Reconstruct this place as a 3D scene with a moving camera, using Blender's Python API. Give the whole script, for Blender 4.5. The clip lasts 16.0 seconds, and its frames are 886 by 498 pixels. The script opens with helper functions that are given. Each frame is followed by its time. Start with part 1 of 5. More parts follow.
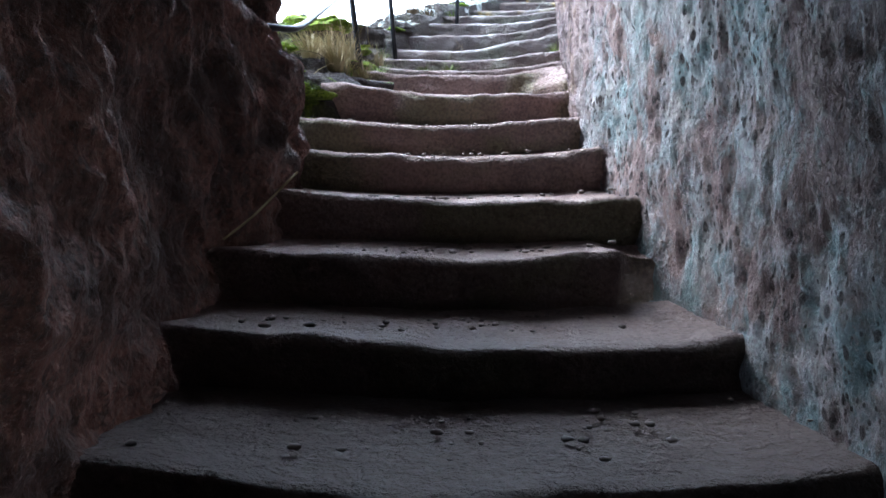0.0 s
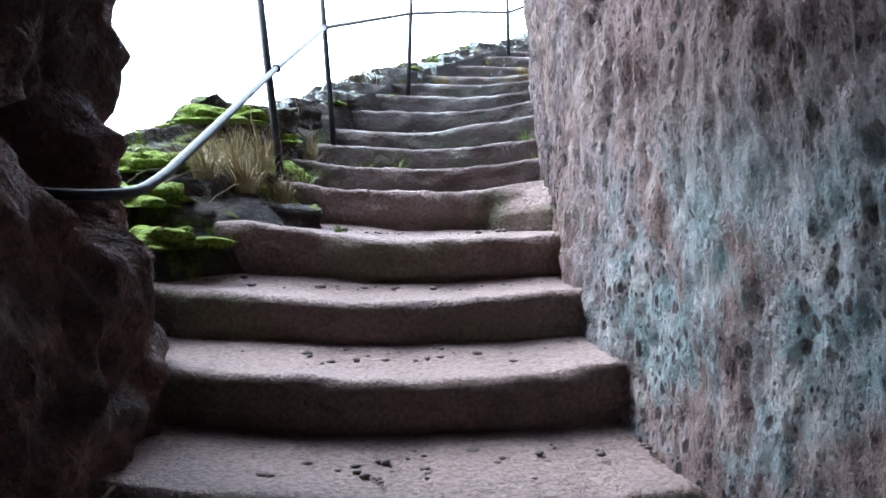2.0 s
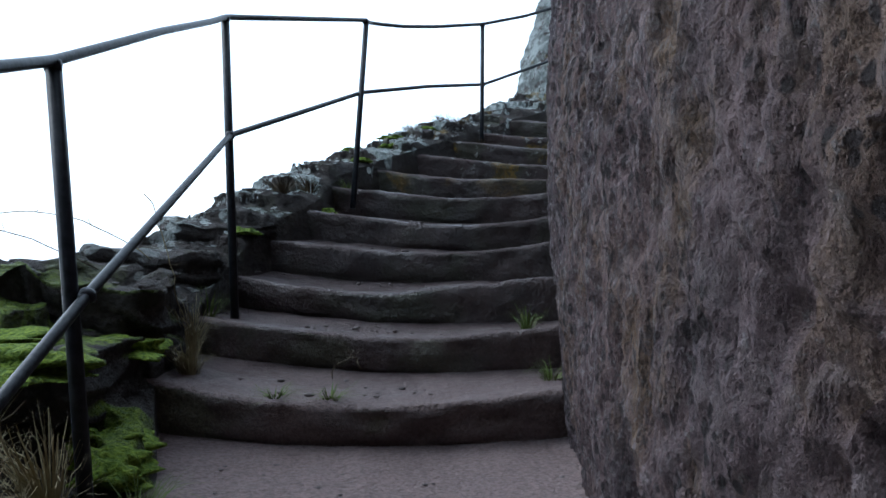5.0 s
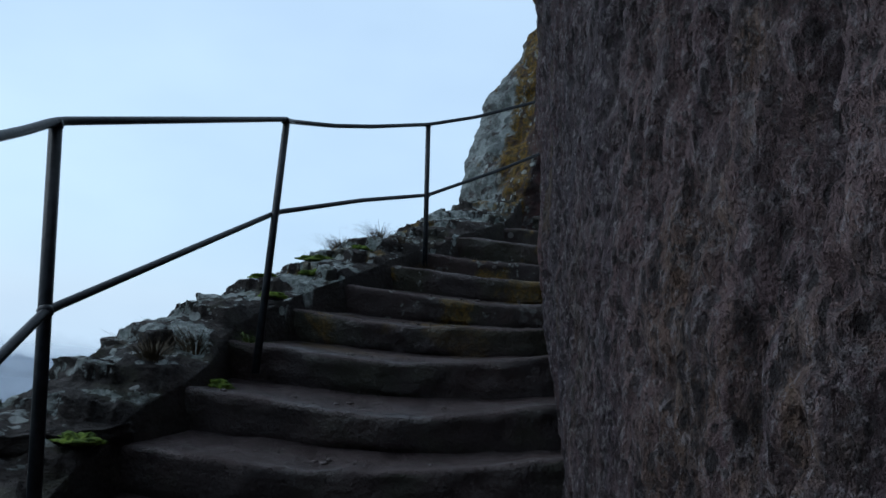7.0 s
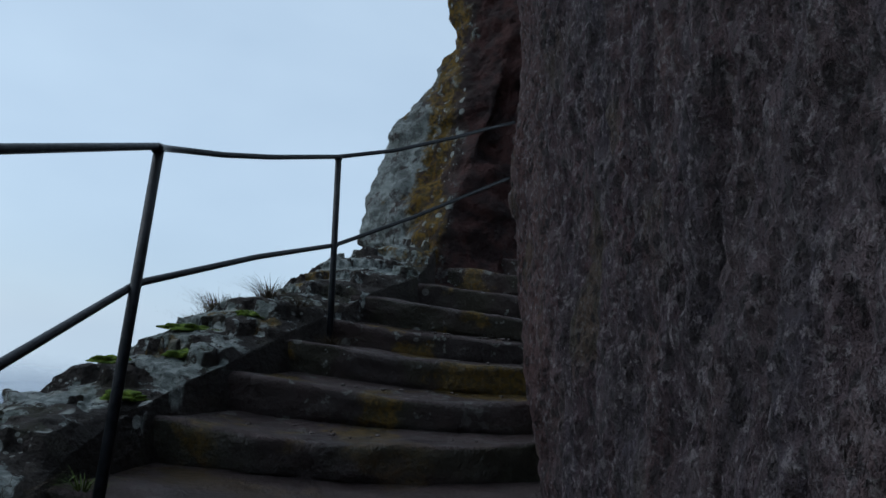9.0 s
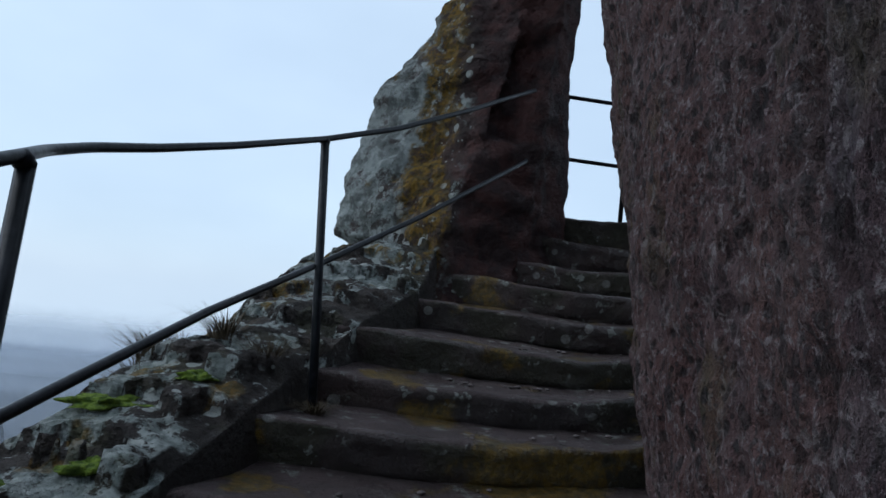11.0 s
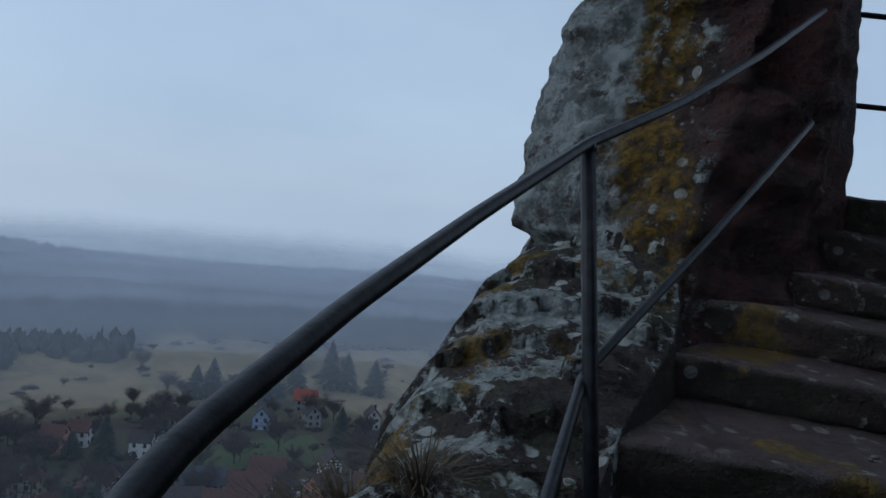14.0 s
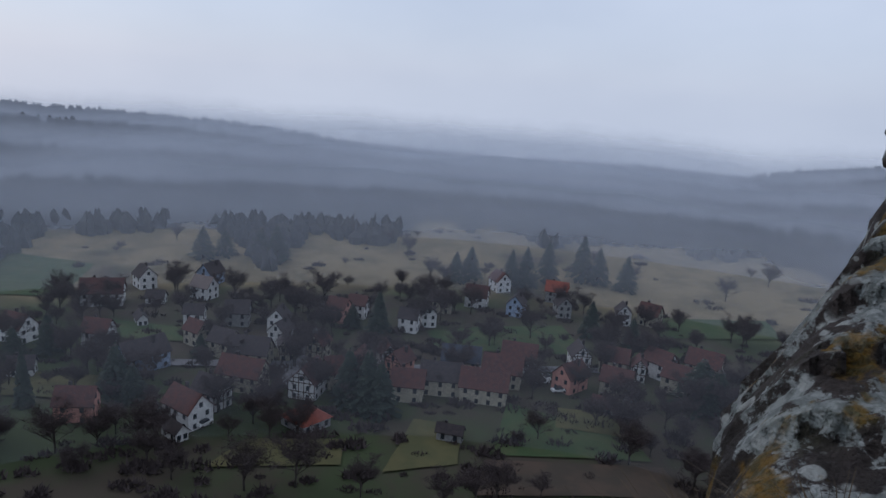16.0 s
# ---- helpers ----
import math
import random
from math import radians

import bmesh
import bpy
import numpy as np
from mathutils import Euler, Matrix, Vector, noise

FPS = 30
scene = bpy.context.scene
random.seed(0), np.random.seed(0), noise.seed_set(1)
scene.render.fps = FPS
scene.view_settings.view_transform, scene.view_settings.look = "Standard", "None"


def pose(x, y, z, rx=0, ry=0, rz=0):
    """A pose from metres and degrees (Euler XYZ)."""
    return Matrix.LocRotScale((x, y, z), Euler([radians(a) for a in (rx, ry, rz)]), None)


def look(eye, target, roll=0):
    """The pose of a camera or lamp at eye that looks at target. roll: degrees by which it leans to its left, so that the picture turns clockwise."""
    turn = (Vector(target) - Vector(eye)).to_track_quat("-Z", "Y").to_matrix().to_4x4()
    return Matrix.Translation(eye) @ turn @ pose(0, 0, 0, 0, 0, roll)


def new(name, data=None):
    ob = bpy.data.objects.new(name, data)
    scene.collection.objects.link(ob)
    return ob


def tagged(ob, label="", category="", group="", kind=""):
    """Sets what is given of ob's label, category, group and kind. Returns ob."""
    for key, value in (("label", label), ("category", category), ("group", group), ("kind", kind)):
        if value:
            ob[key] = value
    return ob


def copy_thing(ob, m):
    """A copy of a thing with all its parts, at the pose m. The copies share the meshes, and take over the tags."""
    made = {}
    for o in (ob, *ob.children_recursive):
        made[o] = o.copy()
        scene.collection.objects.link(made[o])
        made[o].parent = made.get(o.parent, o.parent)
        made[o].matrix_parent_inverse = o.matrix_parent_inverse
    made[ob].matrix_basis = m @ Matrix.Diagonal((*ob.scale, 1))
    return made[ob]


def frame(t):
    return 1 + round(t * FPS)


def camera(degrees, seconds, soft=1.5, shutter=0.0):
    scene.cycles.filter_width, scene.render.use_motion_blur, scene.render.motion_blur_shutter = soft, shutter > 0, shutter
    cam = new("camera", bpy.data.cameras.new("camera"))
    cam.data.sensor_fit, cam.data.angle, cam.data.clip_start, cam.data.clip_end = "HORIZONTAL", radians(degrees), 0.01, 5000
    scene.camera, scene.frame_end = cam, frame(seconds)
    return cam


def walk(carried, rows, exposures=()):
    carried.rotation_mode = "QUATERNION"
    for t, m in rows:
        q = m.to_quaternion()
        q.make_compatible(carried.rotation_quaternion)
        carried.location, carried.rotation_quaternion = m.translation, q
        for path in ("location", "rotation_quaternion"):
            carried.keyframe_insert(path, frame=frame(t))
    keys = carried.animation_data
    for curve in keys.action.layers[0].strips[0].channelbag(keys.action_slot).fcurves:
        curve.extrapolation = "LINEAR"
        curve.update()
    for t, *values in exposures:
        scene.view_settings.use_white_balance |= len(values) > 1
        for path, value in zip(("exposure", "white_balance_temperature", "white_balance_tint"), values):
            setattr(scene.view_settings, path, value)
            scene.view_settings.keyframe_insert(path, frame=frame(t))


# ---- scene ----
cam = camera(63.0, 16.0)
METRES, EYE, TILT, LEAN, TURN = 9.5, 1.35, -4.5, 0.0, 0.0
ROWS = [
    (0.0, 0.0, 0.0, 0.0, 0.0, 0.0, -0.0),
    (0.5, 0.0069, 0.023, 0.0108, -1.73, 1.62, 0.66),
    (1.0, 0.008, 0.0533, 0.0318, -2.52, 2.17, 0.3),
    (1.5, -0.0006, 0.0878, 0.0467, -2.65, 2.85, 0.03),
    (2.0, 0.0031, 0.1114, 0.0693, -3.82, 2.43, -0.11),
    (2.5, 0.0184, 0.1354, 0.0951, -3.44, 4.99, 0.37),
    (3.0, 0.0108, 0.1613, 0.1154, -2.74, 9.94, -0.91),
    (5.5, 0.0051, 0.3165, 0.1953, -9.09, 3.48, -2.19),
    (6.0, 0.0051, 0.3491, 0.212, -8.02, 3.67, -1.94),
    (6.5, 0.0024, 0.3817, 0.2267, -11.72, 4.87, -2.57),
    (7.0, 0.0114, 0.4055, 0.2416, -14.88, 10.5, -2.89),
    (7.5, 0.0144, 0.4316, 0.2565, -14.93, 11.93, -3.24),
    (8.0, 0.0055, 0.4576, 0.2683, -18.12, 13.28, -3.27),
    (10.5, 0.0107, 0.6144, 0.3343, -32.19, 10.19, -3.48),
    (11.0, 0.0232, 0.6424, 0.3502, -30.1, 8.89, -3.94),
    (11.5, 0.0251, 0.6673, 0.3552, -30.45, 8.31, -4.05),
    (12.0, 0.0263, 0.6926, 0.3711, -31.95, 6.08, -4.05),
    (12.5, 0.0393, 0.7187, 0.3799, -33.84, 4.60, -3.89),
    (13.0, 0.0429, 0.7420, 0.3973, -30.33, 2.88, -3.61),
    (13.5, 0.0378, 0.7722, 0.4035, -26.75, 2.44, -3.56),
    (14.0, 0.0300, 0.8019, 0.4176, -22.47, 1.17, -3.90),
    (14.5, 0.0299, 0.8283, 0.4285, -15.82, -0.59, -4.72),
    (15.0, 0.0281, 0.8472, 0.4367, -10.10, -5.61, -4.98),
    (15.5, 0.0195, 0.8524, 0.4393, -6.18, -7.32, -4.54),
    (16.0, 0.0108, 0.8521, 0.4403, -2.59, -8.66, -4.07),
]
EXPOSURES = [(0.0, 4.8, 5700, 8), (1.5, 4.7, 5700, 7), (2.0, 4.2, 5700, 7), (2.5, 3.3, 5700, 8), (3.0, 1.5, 5600, 7), (5.5, 1.8, 5500, 6), (6.0, 0.85, 5400, 5), (6.5, 0.5, 5400, 4), (7.0, 0.4, 5400, 4), (8.0, 0.0, 5500, 4),
             (10.5, 0.5, 5700, 7), (11.5, 0.42, 5700, 7), (12.5, 0.65, 5700, 8), (13.0, 0.55, 5700, 8), (13.5, 0.1, 5600, 8), (14.0, -0.1, 5500, 9), (14.5, -0.25, 5500, 10), (15.0, -0.05, 5700, 14), (16.0, 0.12, 6000, 18)]
walk(cam, [(t, pose(0, 0, EYE, TILT, LEAN, TURN) @ pose(METRES * x, METRES * y, METRES * z, 90 + pitch, roll, yaw)) for t, x, y, z, yaw, pitch, roll in ROWS], EXPOSURES)

# ---- light: an overcast winter dusk ----
world = bpy.data.worlds.new("overcast_sky")
scene.world = world
world.use_nodes = True
wn, wl = world.node_tree.nodes, world.node_tree.links
wn.clear()
w_out = wn.new("ShaderNodeOutputWorld")
w_bg = wn.new("ShaderNodeBackground")
w_sky = wn.new("ShaderNodeTexSky")
w_sky.sky_type = "NISHITA"
w_sky.sun_disc = False
w_sky.sun_elevation = radians(28)
w_sky.sun_rotation = radians(-60)
w_scale = wn.new("ShaderNodeVectorMath")
w_scale.operation = "SCALE"
w_scale.inputs[3].default_value = 0.10
w_co = wn.new("ShaderNodeTexCoord")
w_map = wn.new("ShaderNodeMapping")
w_map.inputs["Scale"].default_value = (1.3, 1.3, 2.8)
w_noise = wn.new("ShaderNodeTexNoise")
w_noise.inputs["Scale"].default_value = 1.6
w_noise.inputs["Detail"].default_value = 4
w_ramp = wn.new("ShaderNodeValToRGB")
w_ramp.color_ramp.elements[0].position, w_ramp.color_ramp.elements[0].color = 0.3, (0.55, 0.63, 0.715, 1)
w_ramp.color_ramp.elements[1].position, w_ramp.color_ramp.elements[1].color = 0.72, (0.66, 0.74, 0.81, 1)
w_mix = wn.new("ShaderNodeMix")
w_mix.data_type = "RGBA"
w_mix.inputs[0].default_value = 0.85
wl.new(w_sky.outputs[0], w_scale.inputs[0])
wl.new(w_co.outputs["Generated"], w_map.inputs[0])
wl.new(w_map.outputs[0], w_noise.inputs["Vector"])
wl.new(w_noise.outputs[0], w_ramp.inputs[0])
wl.new(w_scale.outputs[0], w_mix.inputs[6])
wl.new(w_ramp.outputs[0], w_mix.inputs[7])
wl.new(w_mix.outputs[2], w_bg.inputs[0])
w_bg.inputs[1].default_value = 0.9
wl.new(w_bg.outputs[0], w_out.inputs[0])
sun = new("sun", bpy.data.lights.new("sun", "SUN"))
sun.data.energy, sun.data.angle, sun.data.color = 0.5, radians(40), (1.0, 0.96, 0.9)
sun.matrix_world = look((-60, 35, 60), (0, 0, 0))


# ---- materials ----
class Mat:
    """A small node builder round one Principled surface."""

    def __init__(self, name, rough=0.9):
        self.m = bpy.data.materials.new(name)
        self.m.use_nodes = True
        self.n, self.l = self.m.node_tree.nodes, self.m.node_tree.links
        self.b = self.n["Principled BSDF"]
        self.b.inputs["Roughness"].default_value = rough
        self.b.inputs["Specular IOR Level"].default_value = 0.35
        geo = self.n.new("ShaderNodeNewGeometry")
        self.pos, self.normal = geo.outputs["Position"], geo.outputs["Normal"]
        self.island = geo.outputs["Random Per Island"]

    def vec(self, scale):
        q = self.n.new("ShaderNodeVectorMath")
        q.operation = "MULTIPLY"
        q.inputs[1].default_value = scale
        self.l.new(self.pos, q.inputs[0])
        return q.outputs[0]

    def noise(self, scale, detail=4, stretch=(1, 1, 1), rough=0.55):
        q = self.n.new("ShaderNodeTexNoise")
        q.inputs["Scale"].default_value, q.inputs["Detail"].default_value, q.inputs["Roughness"].default_value = scale, detail, rough
        self.l.new(self.vec(stretch), q.inputs["Vector"])
        return q.outputs["Fac"]

    def cells(self, scale, stretch=(1, 1, 1)):
        q = self.n.new("ShaderNodeTexVoronoi")
        q.inputs["Scale"].default_value = scale
        self.l.new(self.vec(stretch), q.inputs["Vector"])
        return q.outputs["Distance"]

    def span(self, value, a, b, c=0.0, d=1.0):
        q = self.n.new("ShaderNodeMapRange")
        q.interpolation_type = "SMOOTHSTEP"
        for i, v in enumerate((a, b, c, d)):
            q.inputs[i + 1].default_value = v
        self.l.new(value, q.inputs[0])
        return q.outputs[0]

    def math(self, op, a, b):
        q = self.n.new("ShaderNodeMath")
        q.operation = op
        for i, v in enumerate((a, b)):
            if isinstance(v, (int, float)):
                q.inputs[i].default_value = v
            else:
                self.l.new(v, q.inputs[i])
        return q.outputs[0]

    def axis(self, vector, i):
        q = self.n.new("ShaderNodeSeparateXYZ")
        self.l.new(vector, q.inputs[0])
        return q.outputs[i]

    def mix(self, fac, a, b):
        q = self.n.new("ShaderNodeMix")
        q.data_type = "RGBA"
        for i, v in ((0, fac), (6, a), (7, b)):
            if isinstance(v, (int, float)):
                q.inputs[i].default_value = v
            elif isinstance(v, tuple):
                q.inputs[i].default_value = (*v, 1)
            else:
                self.l.new(v, q.inputs[i])
        return q.outputs[2]

    def color(self, c):
        if isinstance(c, tuple):
            self.b.inputs["Base Color"].default_value = (*c, 1)
        else:
            self.l.new(c, self.b.inputs["Base Color"])
        return self

    def bump(self, height, distance, strength=1.0):
        q = self.n.new("ShaderNodeBump")
        q.inputs["Distance"].default_value, q.inputs["Strength"].default_value = distance, strength
        self.l.new(height, q.inputs["Height"])
        prev = self.b.inputs["Normal"]
        if prev.links:
            self.l.new(prev.links[0].from_socket, q.inputs["Normal"])
        self.l.new(q.outputs[0], prev)
        return self


def rock_wall_material():
    m = Mat("sandstone_wall", 0.85)
    y, z = m.axis(m.pos, 1), m.axis(m.pos, 2)
    grain = m.noise(60, 3)
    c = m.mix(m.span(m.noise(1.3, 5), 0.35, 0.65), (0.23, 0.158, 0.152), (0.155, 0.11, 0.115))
    # shade of the tunnel put into the wall colour, uneven, below y 2.4
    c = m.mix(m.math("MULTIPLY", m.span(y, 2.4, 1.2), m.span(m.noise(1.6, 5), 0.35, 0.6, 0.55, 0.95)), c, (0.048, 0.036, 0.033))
    weathered = m.mix(m.span(m.noise(1.1, 5, (1, 1, 0.5)), 0.38, 0.62), (0.118, 0.062, 0.066), (0.056, 0.038, 0.048))
    weathered = m.mix(m.math("MULTIPLY", m.span(m.noise(2.2, 3, (1, 1, 0.3)), 0.5, 0.62), 0.5), weathered, (0.13, 0.062, 0.052))
    c = m.mix(m.span(y, 3.9, 5.2), c, m.mix(m.span(y, 5.2, 6.6), m.mix(0.45, c, weathered), weathered))
    streak = m.math("MULTIPLY", m.span(m.noise(5.0, 6, (1, 1, 0.14), 0.65), 0.48, 0.64), m.span(y, 3.6, 4.8, 0.05, 1.0))
    c = m.mix(m.math("MULTIPLY", streak, 0.7), c, m.mix(m.span(y, 3.5, 4.5), (0.15, 0.115, 0.12), (0.045, 0.042, 0.058)))
    ochre = m.math("MULTIPLY", m.span(m.noise(4.5, 6, (1, 1, 0.45), 0.7), 0.46, 0.66), m.math("MULTIPLY", m.span(y, 3.1, 3.9), m.span(y, 5.6, 4.6, 0.12, 1.0)))
    c = m.mix(m.math("MULTIPLY", ochre, 0.6), c, (0.20, 0.125, 0.05))
    flute = m.span(m.noise(19, 5, (1, 1, 0.16), 0.7), 0.47, 0.60)
    c = m.mix(m.math("MULTIPLY", flute, m.span(y, 3.2, 4.6, 0.0, 0.6)), c, (0.05, 0.038, 0.042))
    bloom = m.noise(3.2, 7, (1, 1, 0.7), 0.7)
    teal = m.math("MULTIPLY", m.span(bloom, 0.40, 0.56), m.math("MULTIPLY", m.span(y, 3.8, 2.9), m.span(z, 2.45, 1.85)))
    c = m.mix(m.math("MULTIPLY", teal, 0.75), c, m.mix(m.span(m.noise(9, 4), 0.4, 0.6), (0.20, 0.32, 0.34), (0.36, 0.41, 0.44)))
    pale = m.math("MULTIPLY", m.span(m.noise(7, 5), 0.52, 0.70), m.span(y, 4.2, 3.0, 0.12, 0.55))
    c = m.mix(pale, c, (0.44, 0.38, 0.37))
    speck = m.span(m.noise(30, 4, rough=0.7), 0.60, 0.68)
    c = m.mix(m.math("MULTIPLY", speck, 0.55), c, (0.29, 0.27, 0.27))
    late = m.span(y, 6.6, 7.8)
    c = m.mix(m.math("MULTIPLY", late, 0.55), c, m.mix(m.span(m.noise(3.0, 5), 0.4, 0.6), (0.175, 0.105, 0.098), (0.15, 0.066, 0.052)))
    gritty = m.math("MULTIPLY", m.span(m.noise(44, 4, (1, 1, 0.7), 0.8), 0.53, 0.60), m.span(y, 3.6, 4.6, 0.0, 0.75))
    c = m.mix(gritty, c, (0.25, 0.215, 0.22))
    # dark flecks painted as the shade of small pits the mesh lacks
    pit_shade = m.math("MULTIPLY", m.span(m.noise(27, 5, (1, 1, 0.35), 0.75), 0.53, 0.63), m.span(y, 3.4, 4.4, 0.2, 0.85))
    c = m.mix(pit_shade, c, (0.022, 0.017, 0.019))
    moss = m.math("MULTIPLY", m.span(m.noise(4.0, 5, (1, 1, 0.5)), 0.56, 0.68), m.span(y, 4.5, 6.5))
    c = m.mix(m.math("MULTIPLY", moss, 0.5), c, (0.085, 0.07, 0.028))
    comb = m.math("MULTIPLY", m.math("MULTIPLY", m.span(z, 1.95, 2.4), m.span(y, 3.6, 2.9)), m.span(m.noise(2.2, 4), 0.35, 0.55, 0.5, 0.85))
    c = m.mix(comb, c, (0.105, 0.056, 0.054))
    holes = m.math("MAXIMUM", m.span(m.cells(25, (1, 1, 0.6)), 0.32, 0.20), m.math("MULTIPLY", m.span(m.cells(52, (1, 1, 0.65)), 0.30, 0.18), 0.8))
    spread = m.math("MAXIMUM", m.span(m.noise(2.6, 4), 0.40, 0.54), m.span(y, 3.8, 5.0, 0.0, 0.75))
    holes = m.math("MULTIPLY", holes, spread)
    # the bumped pits also get their inner shade as near-black colour
    c = m.mix(m.math("MULTIPLY", holes, 0.92), c, (0.020, 0.015, 0.016))
    m.color(m.mix(m.span(grain, 0.3, 0.7, 0.0, 0.3), c, (0.07, 0.05, 0.048)))
    m.bump(m.math("SUBTRACT", 1.0, holes), 0.05, 1.0).bump(m.span(m.cells(34, (1, 1, 0.5)), 0.05, 0.35), 0.012, 0.8)
    m.bump(m.noise(11, 6, (1, 1, 0.4), 0.75), 0.085, 1.0).bump(m.noise(24, 6, (1, 1, 0.6), 0.7), 0.055, 1.0).bump(grain, 0.008, 0.8)
    return m.m


def rock_material(name, base, dark, lichen=0.5, ochre=0.5, moss=0.5, faces_west=False, banded=False):
    m = Mat(name, 0.82)
    y, nz, nx = m.axis(m.pos, 1), m.axis(m.normal, 2), m.axis(m.normal, 0)
    ny = m.axis(m.normal, 1)
    c = m.mix(m.span(m.noise(2.2, 6, (1, 1, 2)), 0.35, 0.65), base, dark)
    c = m.mix(m.span(m.noise(45, 3), 0.35, 0.7, 0.0, 0.5), c, (0.03, 0.025, 0.022))
    c = m.mix(m.span(m.noise(16, 5, rough=0.75), 0.5, 0.62, 0.0, 0.6), c, (0.028, 0.02, 0.018))
    open_side = m.span(m.math("ADD", m.math("MULTIPLY", nx, -1.0), m.math("MULTIPLY", nz, 0.9)), 0.25, 0.6) if faces_west else m.span(nz, -0.1, 0.35)
    if lichen:
        far = m.math("MULTIPLY", m.span(y, 5.4, 7.6), open_side)
        patch = m.math("MULTIPLY", m.span(m.noise(3.4, 7, rough=0.72), 0.62 - 0.13 * lichen, 0.66 - 0.13 * lichen), far)
        c = m.mix(m.math("MULTIPLY", patch, 0.85), c, m.mix(m.span(m.noise(22, 4), 0.4, 0.6), (0.42, 0.45, 0.43), (0.23, 0.26, 0.245)))
        dots = m.math("MULTIPLY", m.span(m.cells(8.5), 0.30, 0.24), m.math("MULTIPLY", m.span(m.noise(2.3, 2), 0.44, 0.50), far))
        c = m.mix(m.math("MULTIPLY", dots, 0.9), c, (0.46, 0.48, 0.45))
        tiny = m.math("MULTIPLY", m.span(m.cells(24), 0.25, 0.18), m.math("MULTIPLY", m.span(m.noise(3.3, 2), 0.52, 0.60), far))
        c = m.mix(m.math("MULTIPLY", tiny, 0.7), c, (0.36, 0.37, 0.34))
    if ochre:
        gold = m.math("MULTIPLY", m.span(m.noise(3.4, 5, (1, 1, 0.6), 0.6), 0.64 - 0.1 * ochre, 0.70 - 0.1 * ochre), m.math("MULTIPLY", m.span(y, 8.0, 9.4), open_side))
        c = m.mix(m.math("MULTIPLY", gold, 0.85), c, m.mix(m.span(m.noise(30, 4), 0.4, 0.6), (0.22, 0.12, 0.012), (0.10, 0.075, 0.018)))
    if banded:
        q = m.math("ADD", m.math("MULTIPLY", m.axis(m.pos, 0), 0.832), m.math("MULTIPLY", y, -0.555))
        q = m.math("ADD", q, m.math("MULTIPLY", m.math("SUBTRACT", m.noise(2.6, 6, rough=0.65), 0.5), 0.55))
        mottle = m.mix(m.span(m.noise(7, 6, rough=0.7), 0.42, 0.58), (0.40, 0.43, 0.415), (0.16, 0.175, 0.165))
        c = m.mix(m.math("MULTIPLY", m.span(q, -3.96, -4.06), m.span(m.noise(5, 6, rough=0.7), 0.40, 0.50, 0.15, 0.9)), c, mottle)
        stripe = m.math("MULTIPLY", m.span(q, -4.06, -3.98), m.span(q, -3.72, -3.80))
        c = m.mix(m.math("MULTIPLY", stripe, m.span(m.noise(11, 5, rough=0.7), 0.40, 0.54, 0.1, 0.95)), c, m.mix(m.span(m.noise(26, 4), 0.4, 0.6), (0.23, 0.13, 0.012), (0.11, 0.075, 0.018)))
        bare = m.mix(m.span(m.noise(6, 5), 0.4, 0.6), (0.085, 0.034, 0.030), (0.04, 0.021, 0.020))
        c = m.mix(m.span(q, -3.72, -3.60), c, bare)
    if moss:
        green = m.math("MULTIPLY", m.span(m.noise(3.2, 5), 0.64 - 0.14 * moss, 0.70 - 0.14 * moss), m.math("MULTIPLY", m.span(nz, 0.25, 0.8), m.span(y, 6.2, 5.2, 0.06, 1.0)))
        c = m.mix(green, c, m.mix(m.span(m.noise(50, 4), 0.3, 0.7), (0.06, 0.10, 0.010), (0.20, 0.27, 0.022)))
    m.color(c)
    m.bump(m.noise(9, 7, (1, 1, 2.0 if lichen else 0.8), 0.72), 0.10, 1.0).bump(m.noise(34, 5), 0.03, 0.9).bump(m.noise(110, 3), 0.004, 0.6)
    return m.m


